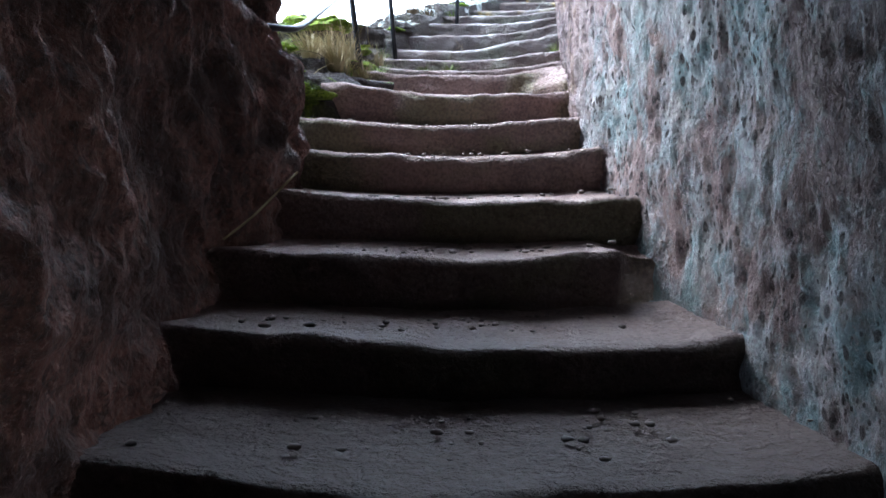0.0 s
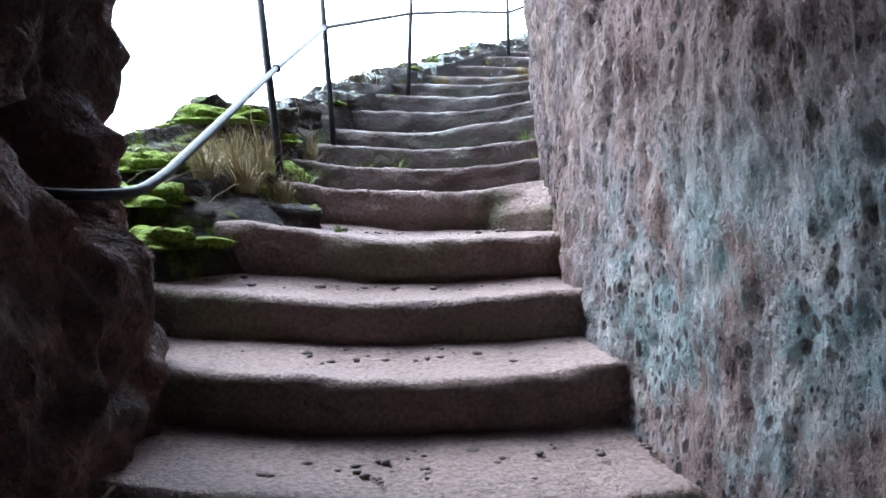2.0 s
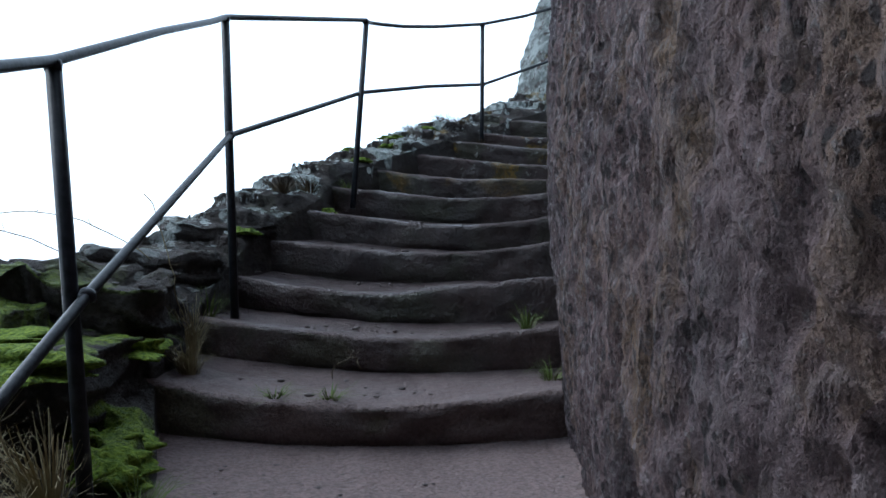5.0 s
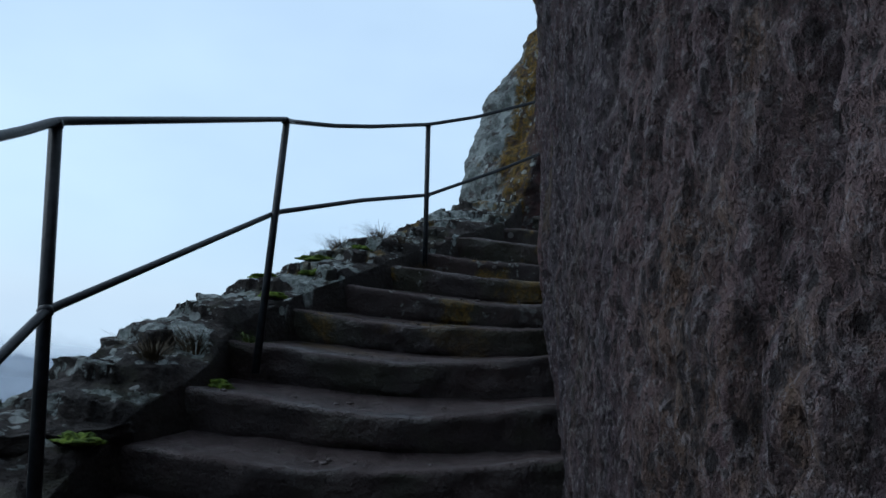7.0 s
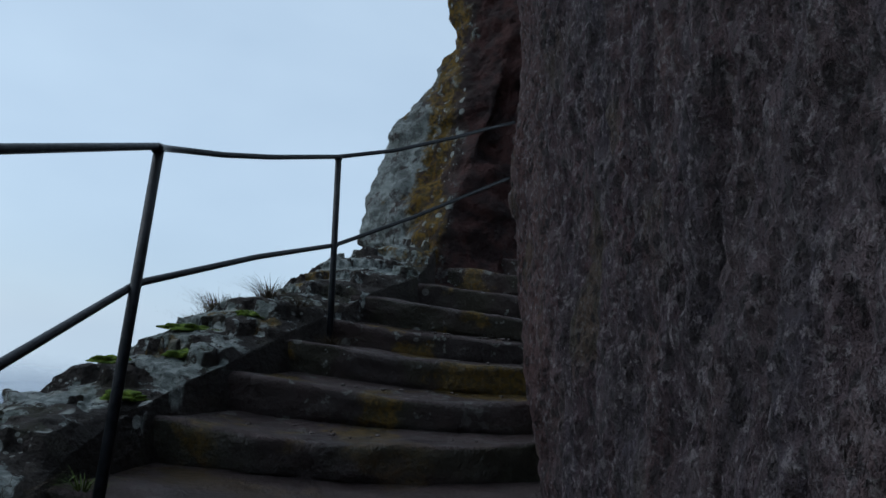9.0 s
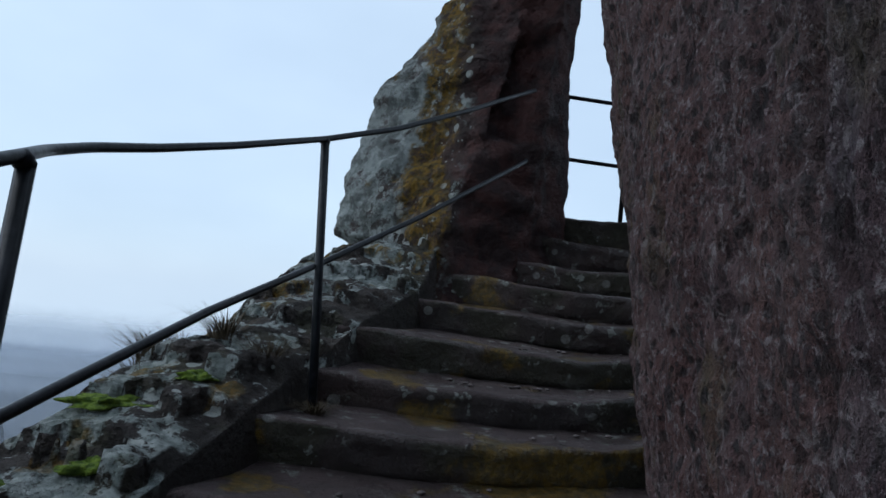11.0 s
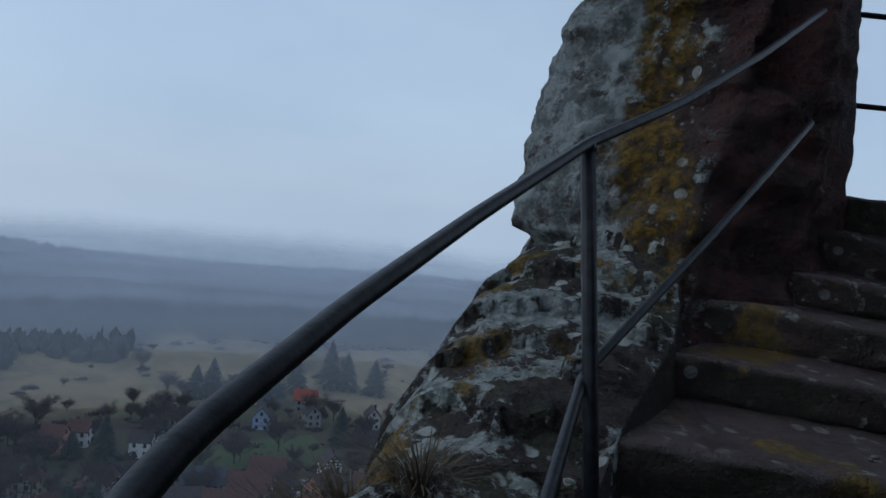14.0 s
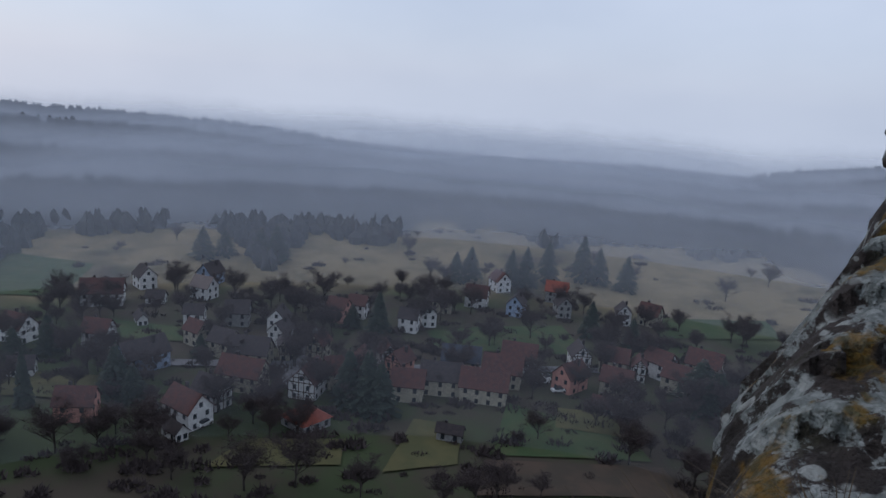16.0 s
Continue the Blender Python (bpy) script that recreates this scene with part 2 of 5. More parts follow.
def step_material():
    m = Mat("worn_sandstone_step", 0.7)
    y, nz = m.axis(m.pos, 1), m.axis(m.normal, 2)
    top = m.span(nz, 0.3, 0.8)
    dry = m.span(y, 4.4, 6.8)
    # painted tunnel shade: blackens the steps from y 3.0 down to 1.5
    tunnel_shade = m.span(y, 3.0, 1.5, 0.0, 0.8)
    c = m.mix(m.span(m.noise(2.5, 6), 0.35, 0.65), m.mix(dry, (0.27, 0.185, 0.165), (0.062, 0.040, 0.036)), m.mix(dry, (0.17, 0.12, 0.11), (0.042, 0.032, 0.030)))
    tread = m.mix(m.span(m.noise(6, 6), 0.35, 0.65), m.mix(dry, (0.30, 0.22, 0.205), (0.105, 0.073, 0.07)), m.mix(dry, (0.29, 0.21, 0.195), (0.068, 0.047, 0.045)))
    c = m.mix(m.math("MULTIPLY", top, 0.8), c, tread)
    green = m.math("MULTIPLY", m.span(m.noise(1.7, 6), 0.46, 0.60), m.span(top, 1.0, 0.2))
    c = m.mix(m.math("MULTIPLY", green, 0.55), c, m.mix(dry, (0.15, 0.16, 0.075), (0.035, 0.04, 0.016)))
    c = m.mix(tunnel_shade, c, (0.03, 0.022, 0.02))
    spots = m.math("MULTIPLY", m.span(m.noise(13, 4, rough=0.65), 0.59, 0.64), m.math("MULTIPLY", m.span(y, 7.8, 8.9), m.span(m.noise(2.1, 2), 0.42, 0.55)))
    c = m.mix(m.math("MULTIPLY", spots, 0.8), c, (0.27, 0.28, 0.25))
    discs = m.math("MULTIPLY", m.span(m.cells(7), 0.22, 0.18), m.math("MULTIPLY", m.span(m.noise(1.9, 1), 0.50, 0.54), m.span(y, 7.8, 8.9)))
    c = m.mix(m.math("MULTIPLY", discs, 0.75), c, (0.26, 0.25, 0.23))
    gold = m.math("MULTIPLY", m.span(m.noise(2.6, 6), 0.55, 0.61), m.span(y, 7.6, 8.6))
    c = m.mix(m.math("MULTIPLY", gold, 0.8), c, m.mix(m.span(m.noise(28, 4), 0.4, 0.6), (0.21, 0.125, 0.012), (0.09, 0.065, 0.015)))
    m.color(m.mix(m.span(m.noise(70, 3), 0.35, 0.7, 0.0, 0.45), c, (0.04, 0.03, 0.028)))
    rough = m.span(m.math("MULTIPLY", dry, m.span(m.noise(3.3, 4), 0.4, 0.62)), 0.0, 1.0, 0.8, 0.30)
    m.l.new(rough, m.b.inputs["Roughness"])
    m.bump(m.noise(11, 6, rough=0.7), 0.05, 0.9).bump(m.noise(26, 5, rough=0.7), 0.03, 0.9).bump(m.noise(70, 4), 0.008, 0.7).bump(m.noise(130, 3), 0.003, 0.5)
    return m.m


def plain(name, a, b, scale=8, rough=0.8, metal=0.0, bump=0.0):
    m = Mat(name, rough)
    m.b.inputs["Metallic"].default_value = metal
    f = m.noise(scale, 4)
    m.color(m.mix(m.span(f, 0.35, 0.65), a, b))
    if bump:
        m.bump(f, bump)
    return m.m


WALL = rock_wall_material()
CAVE = rock_material("cave_rock", (0.15, 0.068, 0.051), (0.046, 0.025, 0.021), 0, 0, 0)
LEDGE = rock_material("ledge_rock", (0.065, 0.050, 0.043), (0.032, 0.026, 0.023), 0.9, 0.75, 0.9, True)
PILLAR = rock_material("pillar_rock", (0.085, 0.048, 0.040), (0.045, 0.028, 0.025), 0.55, 0.4, 0, True, True)
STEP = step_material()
IRON = plain("wet_painted_iron", (0.007, 0.008, 0.010), (0.018, 0.019, 0.023), 30, 0.40, 0.0, 0.002)
IRON.node_tree.nodes["Principled BSDF"].inputs["Specular IOR Level"].default_value = 0.18


def field_material():
    m = Mat("valley_ground", 1.0)
    x, y = m.axis(m.pos, 0), m.axis(m.pos, 1)
    c = m.mix(m.span(m.noise(0.05, 6, rough=0.7), 0.4, 0.6), (0.036, 0.040, 0.019), (0.045, 0.036, 0.025))
    c = m.mix(m.span(m.noise(0.022, 5), 0.5, 0.6), c, (0.034, 0.048, 0.018))
    d = m.math("ADD", m.math("ADD", y, m.math("MULTIPLY", m.math("ABSOLUTE", x, 0.0), 0.22)), m.math("MULTIPLY", m.noise(0.018, 5), 70))
    dry = m.mix(m.span(m.noise(0.06, 6, rough=0.7), 0.4, 0.62), (0.17, 0.135, 0.075), (0.115, 0.095, 0.052))
    c = m.mix(m.math("MULTIPLY", m.span(d, 300, 330), m.span(m.noise(0.011, 4), 0.36, 0.46)), c, dry)
    m.color(c)
    return m.m


FIELD = field_material()
# crowns' colour carries the blue-grey of distant haze
FOREST = plain("haze_tinted_forest", (0.034, 0.040, 0.044), (0.055, 0.058, 0.060), 0.03, 1.0)


# ---- mesh helpers ----
def mesh_object(name, verts, faces, material, parent=None, label="", smooth=True):
    me = bpy.data.meshes.new(name)
    me.from_pydata([tuple(v) for v in verts], [], faces)
    me.materials.append(material)
    if smooth:
        me.polygons.foreach_set("use_smooth", [True] * len(me.polygons))
    me.update()
    ob = new(name, me)
    if parent is not None:
        ob.parent = parent
    if label:
        ob["label"] = label
    return ob


def grid_faces(rows, cols, closed=False):
    out = []
    for i in range(rows - 1):
        for j in range(cols if closed else cols - 1):
            k = (j + 1) % cols
            out.append((i * cols + j, i * cols + k, (i + 1) * cols + k, (i + 1) * cols + j))
    return out


def spline(points, n):
    """n points at even steps of arc length along a smooth curve through the given ones (numpy array, any width)."""
    p = np.array(points, float)
    p = np.vstack([2 * p[0] - p[1], p, 2 * p[-1] - p[-2]])
    fine = []
    for i in range(1, len(p) - 2):
        for t in np.linspace(0, 1, 24, endpoint=False):
            a, b, c, d = p[i - 1], p[i], p[i + 1], p[i + 2]
            fine.append(0.5 * (2 * b + (c - a) * t + (2 * a - 5 * b + 4 * c - d) * t * t + (3 * b - a - 3 * c + d) * t ** 3))
    fine.append(p[-2])
    fine = np.array(fine)
    run = np.r_[0, np.cumsum(np.linalg.norm(np.diff(fine, axis=0), axis=1))]
    at = np.linspace(0, run[-1], n)
    return np.stack([np.interp(at, run, fine[:, k]) for k in range(fine.shape[1])], 1)


def fbm(p, scale, octaves=4):
    return noise.fractal(Vector(p) * scale, 0.9, 2.1, octaves, noise_basis="PERLIN_ORIGINAL")


def tube(points, radius, sides=10):
    """A round bar along points, capped."""
    pts = [Vector(p) for p in points]
    verts, faces = [], []
    side = None
    for i, p in enumerate(pts):
        d = (pts[min(i + 1, len(pts) - 1)] - pts[max(i - 1, 0)]).normalized()
        if side is None:
            side = d.orthogonal().normalized()
        side = (side - d * side.dot(d)).normalized()
        up = d.cross(side)
        for k in range(sides):
            a = 2 * math.pi * k / sides
            verts.append(p + radius * (math.cos(a) * side + math.sin(a) * up))
    faces = grid_faces(len(pts), sides, True)
    faces.append(tuple(range(sides))[::-1])
    faces.append(tuple(range((len(pts) - 1) * sides, len(pts) * sides)))
    return verts, faces


def bent(points):
    """Straight runs between points, with a short bend at each."""
    pts = [Vector(p) for p in points]
    out = [pts[0]]
    for a, b, c in zip(pts, pts[1:], pts[2:]):
        r = min(0.05, (b - a).length / 3, (c - b).length / 3)
        p, q = b - (b - a).normalized() * r, b + (c - b).normalized() * r
        out += [p, (p + 2 * b + q) / 4, q]
    return out + [pts[-1]]


def lump(at, size, seed, rough=0.3, rings=8, sides=12, flat=0.0):
    """A rounded uneven lump: vertices and faces."""
    at = Vector(at)
    verts, faces = [], []
    for i in range(rings + 1):
        th = math.pi * i / rings
        for k in range(sides):
            ph = 2 * math.pi * k / sides
            d = Vector((math.sin(th) * math.cos(ph), math.sin(th) * math.sin(ph), math.cos(th)))
            r = 1 + rough * noise.noise(d * 1.7 + Vector((seed * 3.1, seed * 1.7, 0))) + 0.4 * rough * noise.noise(d * 4 + Vector((seed, 0, seed)))
            v = Vector((d.x * size[0], d.y * size[1], d.z * size[2])) * r
            if flat:
                v.z = max(v.z, -flat * size[2])
            verts.append(at + v)
    return verts, [f[::-1] for f in grid_faces(rings + 1, sides, True)]


def empty(name, at=(0, 0, 0), **tags):
    ob = new(name)
    ob.location = at
    return tagged(ob, **tags)


# ---- the stair: worn edge of each step from its outer to its inner end, and its height ----
EDGES = [
    ((-0.78, -0.75), (0.85, -0.75), -0.08), ((-0.78, -0.32), (0.90, -0.30), 0.10), ((-0.76, 0.10), (0.92, 0.12), 0.28), ((-0.75, 0.52), (0.94, 0.55), 0.46),
    ((-0.73, 0.95), (0.95, 0.98), 0.64), ((-0.72, 1.40), (0.95, 1.45), 0.82), ((-0.72, 1.92), (0.95, 1.98), 1.00), ((-0.75, 2.33), (0.82, 2.40), 1.19),
    ((-0.64, 2.70), (0.72, 2.66), 1.37), ((-0.70, 3.09), (0.70, 3.09), 1.56), ((-0.80, 3.49), (0.68, 3.49), 1.73), ((-0.50, 3.85), (0.69, 3.90), 1.92),
    ((-0.38, 4.62), (0.74, 4.52), 2.12), ((-0.58, 5.50), (0.92, 5.42), 2.295), ((-0.52, 6.14), (0.98, 5.92), 2.47), ((-0.46, 6.62), (1.05, 6.24), 2.655),
    ((-0.32, 6.98), (1.15, 6.55), 2.835), ((-0.10, 7.28), (1.28, 6.88), 3.01), ((0.00, 7.78), (1.50, 7.35), 3.20), ((0.33, 8.30), (1.80, 7.85), 3.385),
    ((0.68, 8.66), (2.12, 8.22), 3.57), ((1.04, 9.02), (2.42, 8.58), 3.74), ((1.37, 9.36), (2.75, 8.86), 3.905), ((1.68, 9.64), (3.10, 9.14), 4.08),
    ((2.24, 10.08), (3.40, 9.36), 4.26), ((2.66, 10.26), (3.62, 9.52), 4.44), ((3.06, 10.42), (3.82, 9.70), 4.62), ((3.38, 10.56), (4.02, 9.92), 4.81),
    ((3.66, 10.60), (4.25, 9.95), 5.00),
]


def build_stair():
    stair = empty("rock_stair", (0, 0, 0), label="worn red sandstone stair hewn into the cliff", category="stair", kind="structure")
    wide = 72
    for i, (a, b, z) in enumerate(EDGES):
        last = i == len(EDGES) - 1
        a, b = np.array(a), np.array(b)
        na, nb = (np.array(EDGES[i + 1][0]), np.array(EDGES[i + 1][1])) if not last else (np.array((4.15, 12.2)), np.array((6.5, 11.2)))
        cross = (b - a) / np.linalg.norm(b - a)
        ahead = np.array((-cross[1], cross[0]))
        a, na = a - 0.14 * cross, na - 0.14 * cross
        far_in = 0.55 if i > 19 else 0.25
        b, nb = b + far_in * cross, nb + far_in * cross
        nz = EDGES[i + 1][2] if not last else z + 0.02
        rnd = random.Random(i)
        sag, mid = rnd.uniform(0.045, 0.075) if i < 10 else rnd.uniform(0.045, 0.065), rnd.uniform(0.42, 0.58)
        if last:
            sag = 0.01
        tread = [0.06, 0.1, 0.2, 0.35, 0.5, 0.65, 0.8, 0.92, 1.0, 1.12]
        verts = []
        for k in range(wide + 1):
            u = k / wide
            e, r = a + (b - a) * u, na + (nb - na) * u
            dip = sag * max(0.0, 1 - ((u - mid) / 0.46) ** 2) + 0.018 * fbm((u * 3 + i * 7.1, i, 0), 1.0, 3) + 0.006 * fbm((u * 16 + i * 3.1, i, 4), 1.0, 3)
            dip -= (0.055 if i > 18 else 0.085 if i > 11 else 0.0) * max(0.0, (u - 0.45) / 0.55) ** 1.5
            e = e - ahead * (0.03 * fbm((u * 2.5, i * 3.3, 5), 1.0, 3) + 0.05 * math.sin(math.pi * u))
            chip = max(0.0, 1 - ((u - 0.84) / 0.09) ** 2) if i == 7 else 0.0
            e, dip = e + ahead * 0.13 * min(1.0, 1.6 * chip), dip + 0.05 * chip
            slump = max(0.0, (u - 0.66) / 0.34) if i == 12 else 0.0
            base = z - 0.42
            lean = 0.02 - 0.34 * slump ** 0.7 + 0.015 * fbm((u * 4, i * 2.2, 9), 1.0, 2)
            col = [(*(e + ahead * (lean + 0.02)), base), (*(e + ahead * (lean + 0.015 + 0.05 * slump)), z - 0.20)]
            for q in (0.15, 0.11, 0.075, 0.045):
                col.append((*(e + ahead * (lean * q / 0.15 + 0.022 * fbm((u * 11, i * 5 + q * 18, 3), 1.0, 3))), z - dip - q))
            col += [(*(e + ahead * 0.004), z - dip - 0.022), (*(e + ahead * 0.014), z - dip - 0.007)]
            for f in tread:
                p = e + (r - e) * f
                zz = z - dip * (1 - 0.5 * min(f, 1.0)) + 0.008 * fbm((p[0] * 3, p[1] * 3, i), 1.0, 3) - 0.012 * math.sin(math.pi * min(f, 1))
                col.append((p[0], p[1], zz))
            verts += col
        n = len(verts) // (wide + 1)
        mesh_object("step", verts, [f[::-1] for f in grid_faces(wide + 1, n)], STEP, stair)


# ---- hewn rock wall on the inner side of the stair ----
RUN_Y = [b[1] for _, b, _ in EDGES[:-5]]
RUN_Z = [z for _, _, z in EDGES[:-5]]


def build_inner_wall():
    line = spline([(1.0, -4.2), (0.98, -2), (0.96, 0.5), (0.94, 1.5), (0.88, 2.1), (0.76, 2.6), (0.70, 3.1), (0.67, 3.9), (0.72, 4.7), (0.88, 5.6), (1.08, 6.3), (1.36, 7.1),
                   (1.63, 7.67), (2.085, 8.31), (2.47, 8.73), (2.625, 8.875), (2.78, 8.83), (3.3, 8.5), (4.5, 7.9), (6.0, 7.0)], 1000)
    heights = np.r_[np.linspace(-0.6, 5.6, 260), np.linspace(5.66, 9.5, 40)]
    tang = np.gradient(line, axis=0)
    tang /= np.linalg.norm(tang, axis=1)[:, None]
    verts = []
    for z in heights:
        for (x, y), (tx, ty) in zip(line, tang):
            n = Vector((-ty, tx, 0))
            p = Vector((x, y, z))
            inside = max(0.0, min(1.0, (3.4 - y) / 0.8)) if x < 2 else 0.0
            outer = 1 - inside
            floor = float(np.interp(y, RUN_Y, RUN_Z)) if x < 2.9 else 4.4
            high = z - floor
            push = 0.05 * fbm(p, 0.9, 3) + (0.018 + 0.012 * fbm((x, y, z + 30), 0.7, 2)) * fbm((x * 11, y * 11, z * 3.0), 1.0, 4) * (0.5 + 0.5 * outer)
            sway = 1.4 * noise.noise(Vector((x * 2, y * 2, z * 1.3)))
            groove = noise.noise(Vector((x * 17 + sway, y * 17 + sway, z * 3.4)))
            fine = noise.noise(Vector((x * 40, y * 40, z * 15)))
            mid = noise.noise(Vector((x * 26 + 7, y * 26, z * 20 - 2 * sway)))
            push -= 0.075 * (0.1 + 0.9 * outer) * max(0.0, groove) ** 1.3 + (0.032 - 0.012 * inside) * max(0.0, fine) + (0.034 - 0.018 * inside) * max(0.0, mid)
            late = max(0.0, min(1.0, (y - 4.2) / 3.5)) if x < 2.9 else 1.0
            end = max(0.0, min(1.0, (y - 7.7) / 0.9)) if x < 2.9 else 1.0
            push += 0.05 * inside + 0.03 * outer - 0.02 * end - (0.07 * max(0.0, min(1.0, (y - 3.7) / 0.7)) + 0.09 * late + 0.13 * end) * max(0.0, 1 - max(high, -0.2) / 1.15) ** 1.5
            push += (0.08 * late ** 2 + 0.10 * end) * max(0.0, min(1.0, (high - 0.8) / 1.3))
            push += inside * 0.16 * max(0.0, min(1.0, (z - 0.9 - 0.35 * y) / 0.9)) * max(0.0, min(1.0, (2.9 - y) / 0.8))
            cell = noise.voronoi(Vector((x * 17, y * 17, z * 11)))[0][0]
            rough = max(0.0, fbm((x, y + 40, z), 0.8, 2) + 0.35)
            push -= (0.3 + 0.7 * inside) * 0.03 * rough * max(0.0, 0.5 - cell) * 2
            if 0.5 < y < 4.2 and x < 2 and z > 2.1:
                near, after = noise.voronoi(Vector((x * 8, y * 8 + 9 + 0.6 * sway, z * 5.0)))[0][:2]
                zone = max(0.0, min(1.0, (z - 2.34 - 0.25 * fbm((x, y * 2, z), 1.0, 2)) / 0.22)) * max(0.0, min(1.0, (3.75 - y) / 0.35))
                push -= 0.17 * zone * max(0.0, min(1.0, (after - near) / 0.28)) * max(0.0, min(1.0, 0.55 + 1.6 * fbm((x * 2, y * 2, z * 2 + 7), 1.0, 2)))
            verts.append(p + n * push)
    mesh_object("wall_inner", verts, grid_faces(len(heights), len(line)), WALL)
    tagged(bpy.data.objects["wall_inner"], "hewn purple sandstone wall with pits and tool grooves", "rock wall", kind="structure")


# ---- the tunnel: outer wall with its ragged end, roof and an added, unseen back ----
def build_tunnel():
    line = spline([(-0.95, -4.2), (-0.85, -2), (-0.80, 0), (-0.76, 1.2), (-0.74, 2.0), (-0.68, 2.6), (-0.66, 3.0), (-0.72, 3.2), (-0.95, 3.32), (-1.6, 3.35), (-3.0, 3.3), (-5.0, 2.6)], 480)
    heights = np.linspace(-0.6, 4.6, 240)
    tang = np.gradient(line, axis=0)
    tang /= np.linalg.norm(tang, axis=1)[:, None]
    verts = []
    for z in heights:
        for (x, y), (tx, ty) in zip(line, tang):
            n = Vector((ty, -tx, 0))
            p = Vector((x, y, z))
            push = 0.07 * fbm(p, 1.3, 4) + 0.05 * fbm((x * 5, y * 5, z * 3), 1.0, 4) + 0.03 * noise.noise(Vector((x * 15, y * 15, z * 8))) + 0.02 * noise.noise(Vector((x * 30, y * 30, z * 18)))
            push -= 0.04 * max(0.0, 0.5 - noise.voronoi(Vector((x * 6, y * 6, z * 4)))[0][0])
            mouth = max(0.0, min(1.0, (y - 2.3) / 0.4)) if x > -1.2 else 0.0
            push += mouth * (0.05 - 0.13 * max(0.0, min(1.0, (z - 1.85) / 0.35)) + 0.05 * noise.noise(Vector((x * 3, y * 3, z * 5.5))) + 0.03 * noise.noise(Vector((x * 9, y * 9, z * 12))))
            niche = max(0.0, 1 - (((y - 2.78) / 0.16) ** 2 + ((z - 2.02) / 0.17) ** 2)) if x > -0.9 else 0.0
            push -= 0.16 * min(1.0, 2 * niche)
            verts.append(p + n * push)
    mesh_object("wall_outer", verts, [f[::-1] for f in grid_faces(len(heights), len(line))], CAVE)
    tagged(bpy.data.objects["wall_outer"], "rough broken red sandstone wall at the tunnel mouth", "rock wall", kind="structure")
    # roof is out of view; its height is set low to dim the tunnel
    verts = []
    rows, cols = 60, 40
    for i in range(rows):
        for j in range(cols):
            x, y = -1.6 + 3.4 * j / (cols - 1), -4.3 + 7.3 * i / (rows - 1)
            z = 1.72 + 0.42 * max(y, -1.5) + 0.18 * (1 - ((x - 0.1) / 1.2) ** 2) + 0.12 * fbm((x, y, 0), 1.5, 4)
            verts.append((x, y, z))
    n = len(verts)
    verts += [(v[0], v[1], 7.5) for v in verts]
    faces = [f[::-1] for f in grid_faces(rows, cols)] + [tuple(k + n for k in f) for f in grid_faces(rows, cols)]
    edge = [j for j in range(cols)] + [i * cols + cols - 1 for i in range(1, rows)] + [(rows - 1) * cols + j for j in range(cols - 2, -1, -1)] + [i * cols for i in range(rows - 2, 0, -1)]
    faces += [(edge[k], edge[(k + 1) % len(edge)], edge[(k + 1) % len(edge)] + n, edge[k] + n) for k in range(len(edge))]
    tagged(mesh_object("ceiling", verts, faces, CAVE), "rough red sandstone roof of the rock tunnel", "ceiling", kind="structure")
    # end wall added out of view, so no light comes in from behind
    back = []
    for i in range(30):
        for j in range(20):
            x, z = -1.6 + 3.4 * j / 19, -1.3 + 5 * i / 29
            back.append((x, -4.0 + 0.15 * fbm((x, z, 3), 1.2, 3), z))
    tagged(mesh_object("wall_back", back, grid_faces(30, 20), CAVE), "unseen rock wall added to close the tunnel and keep it dark", "rock wall", kind="structure")


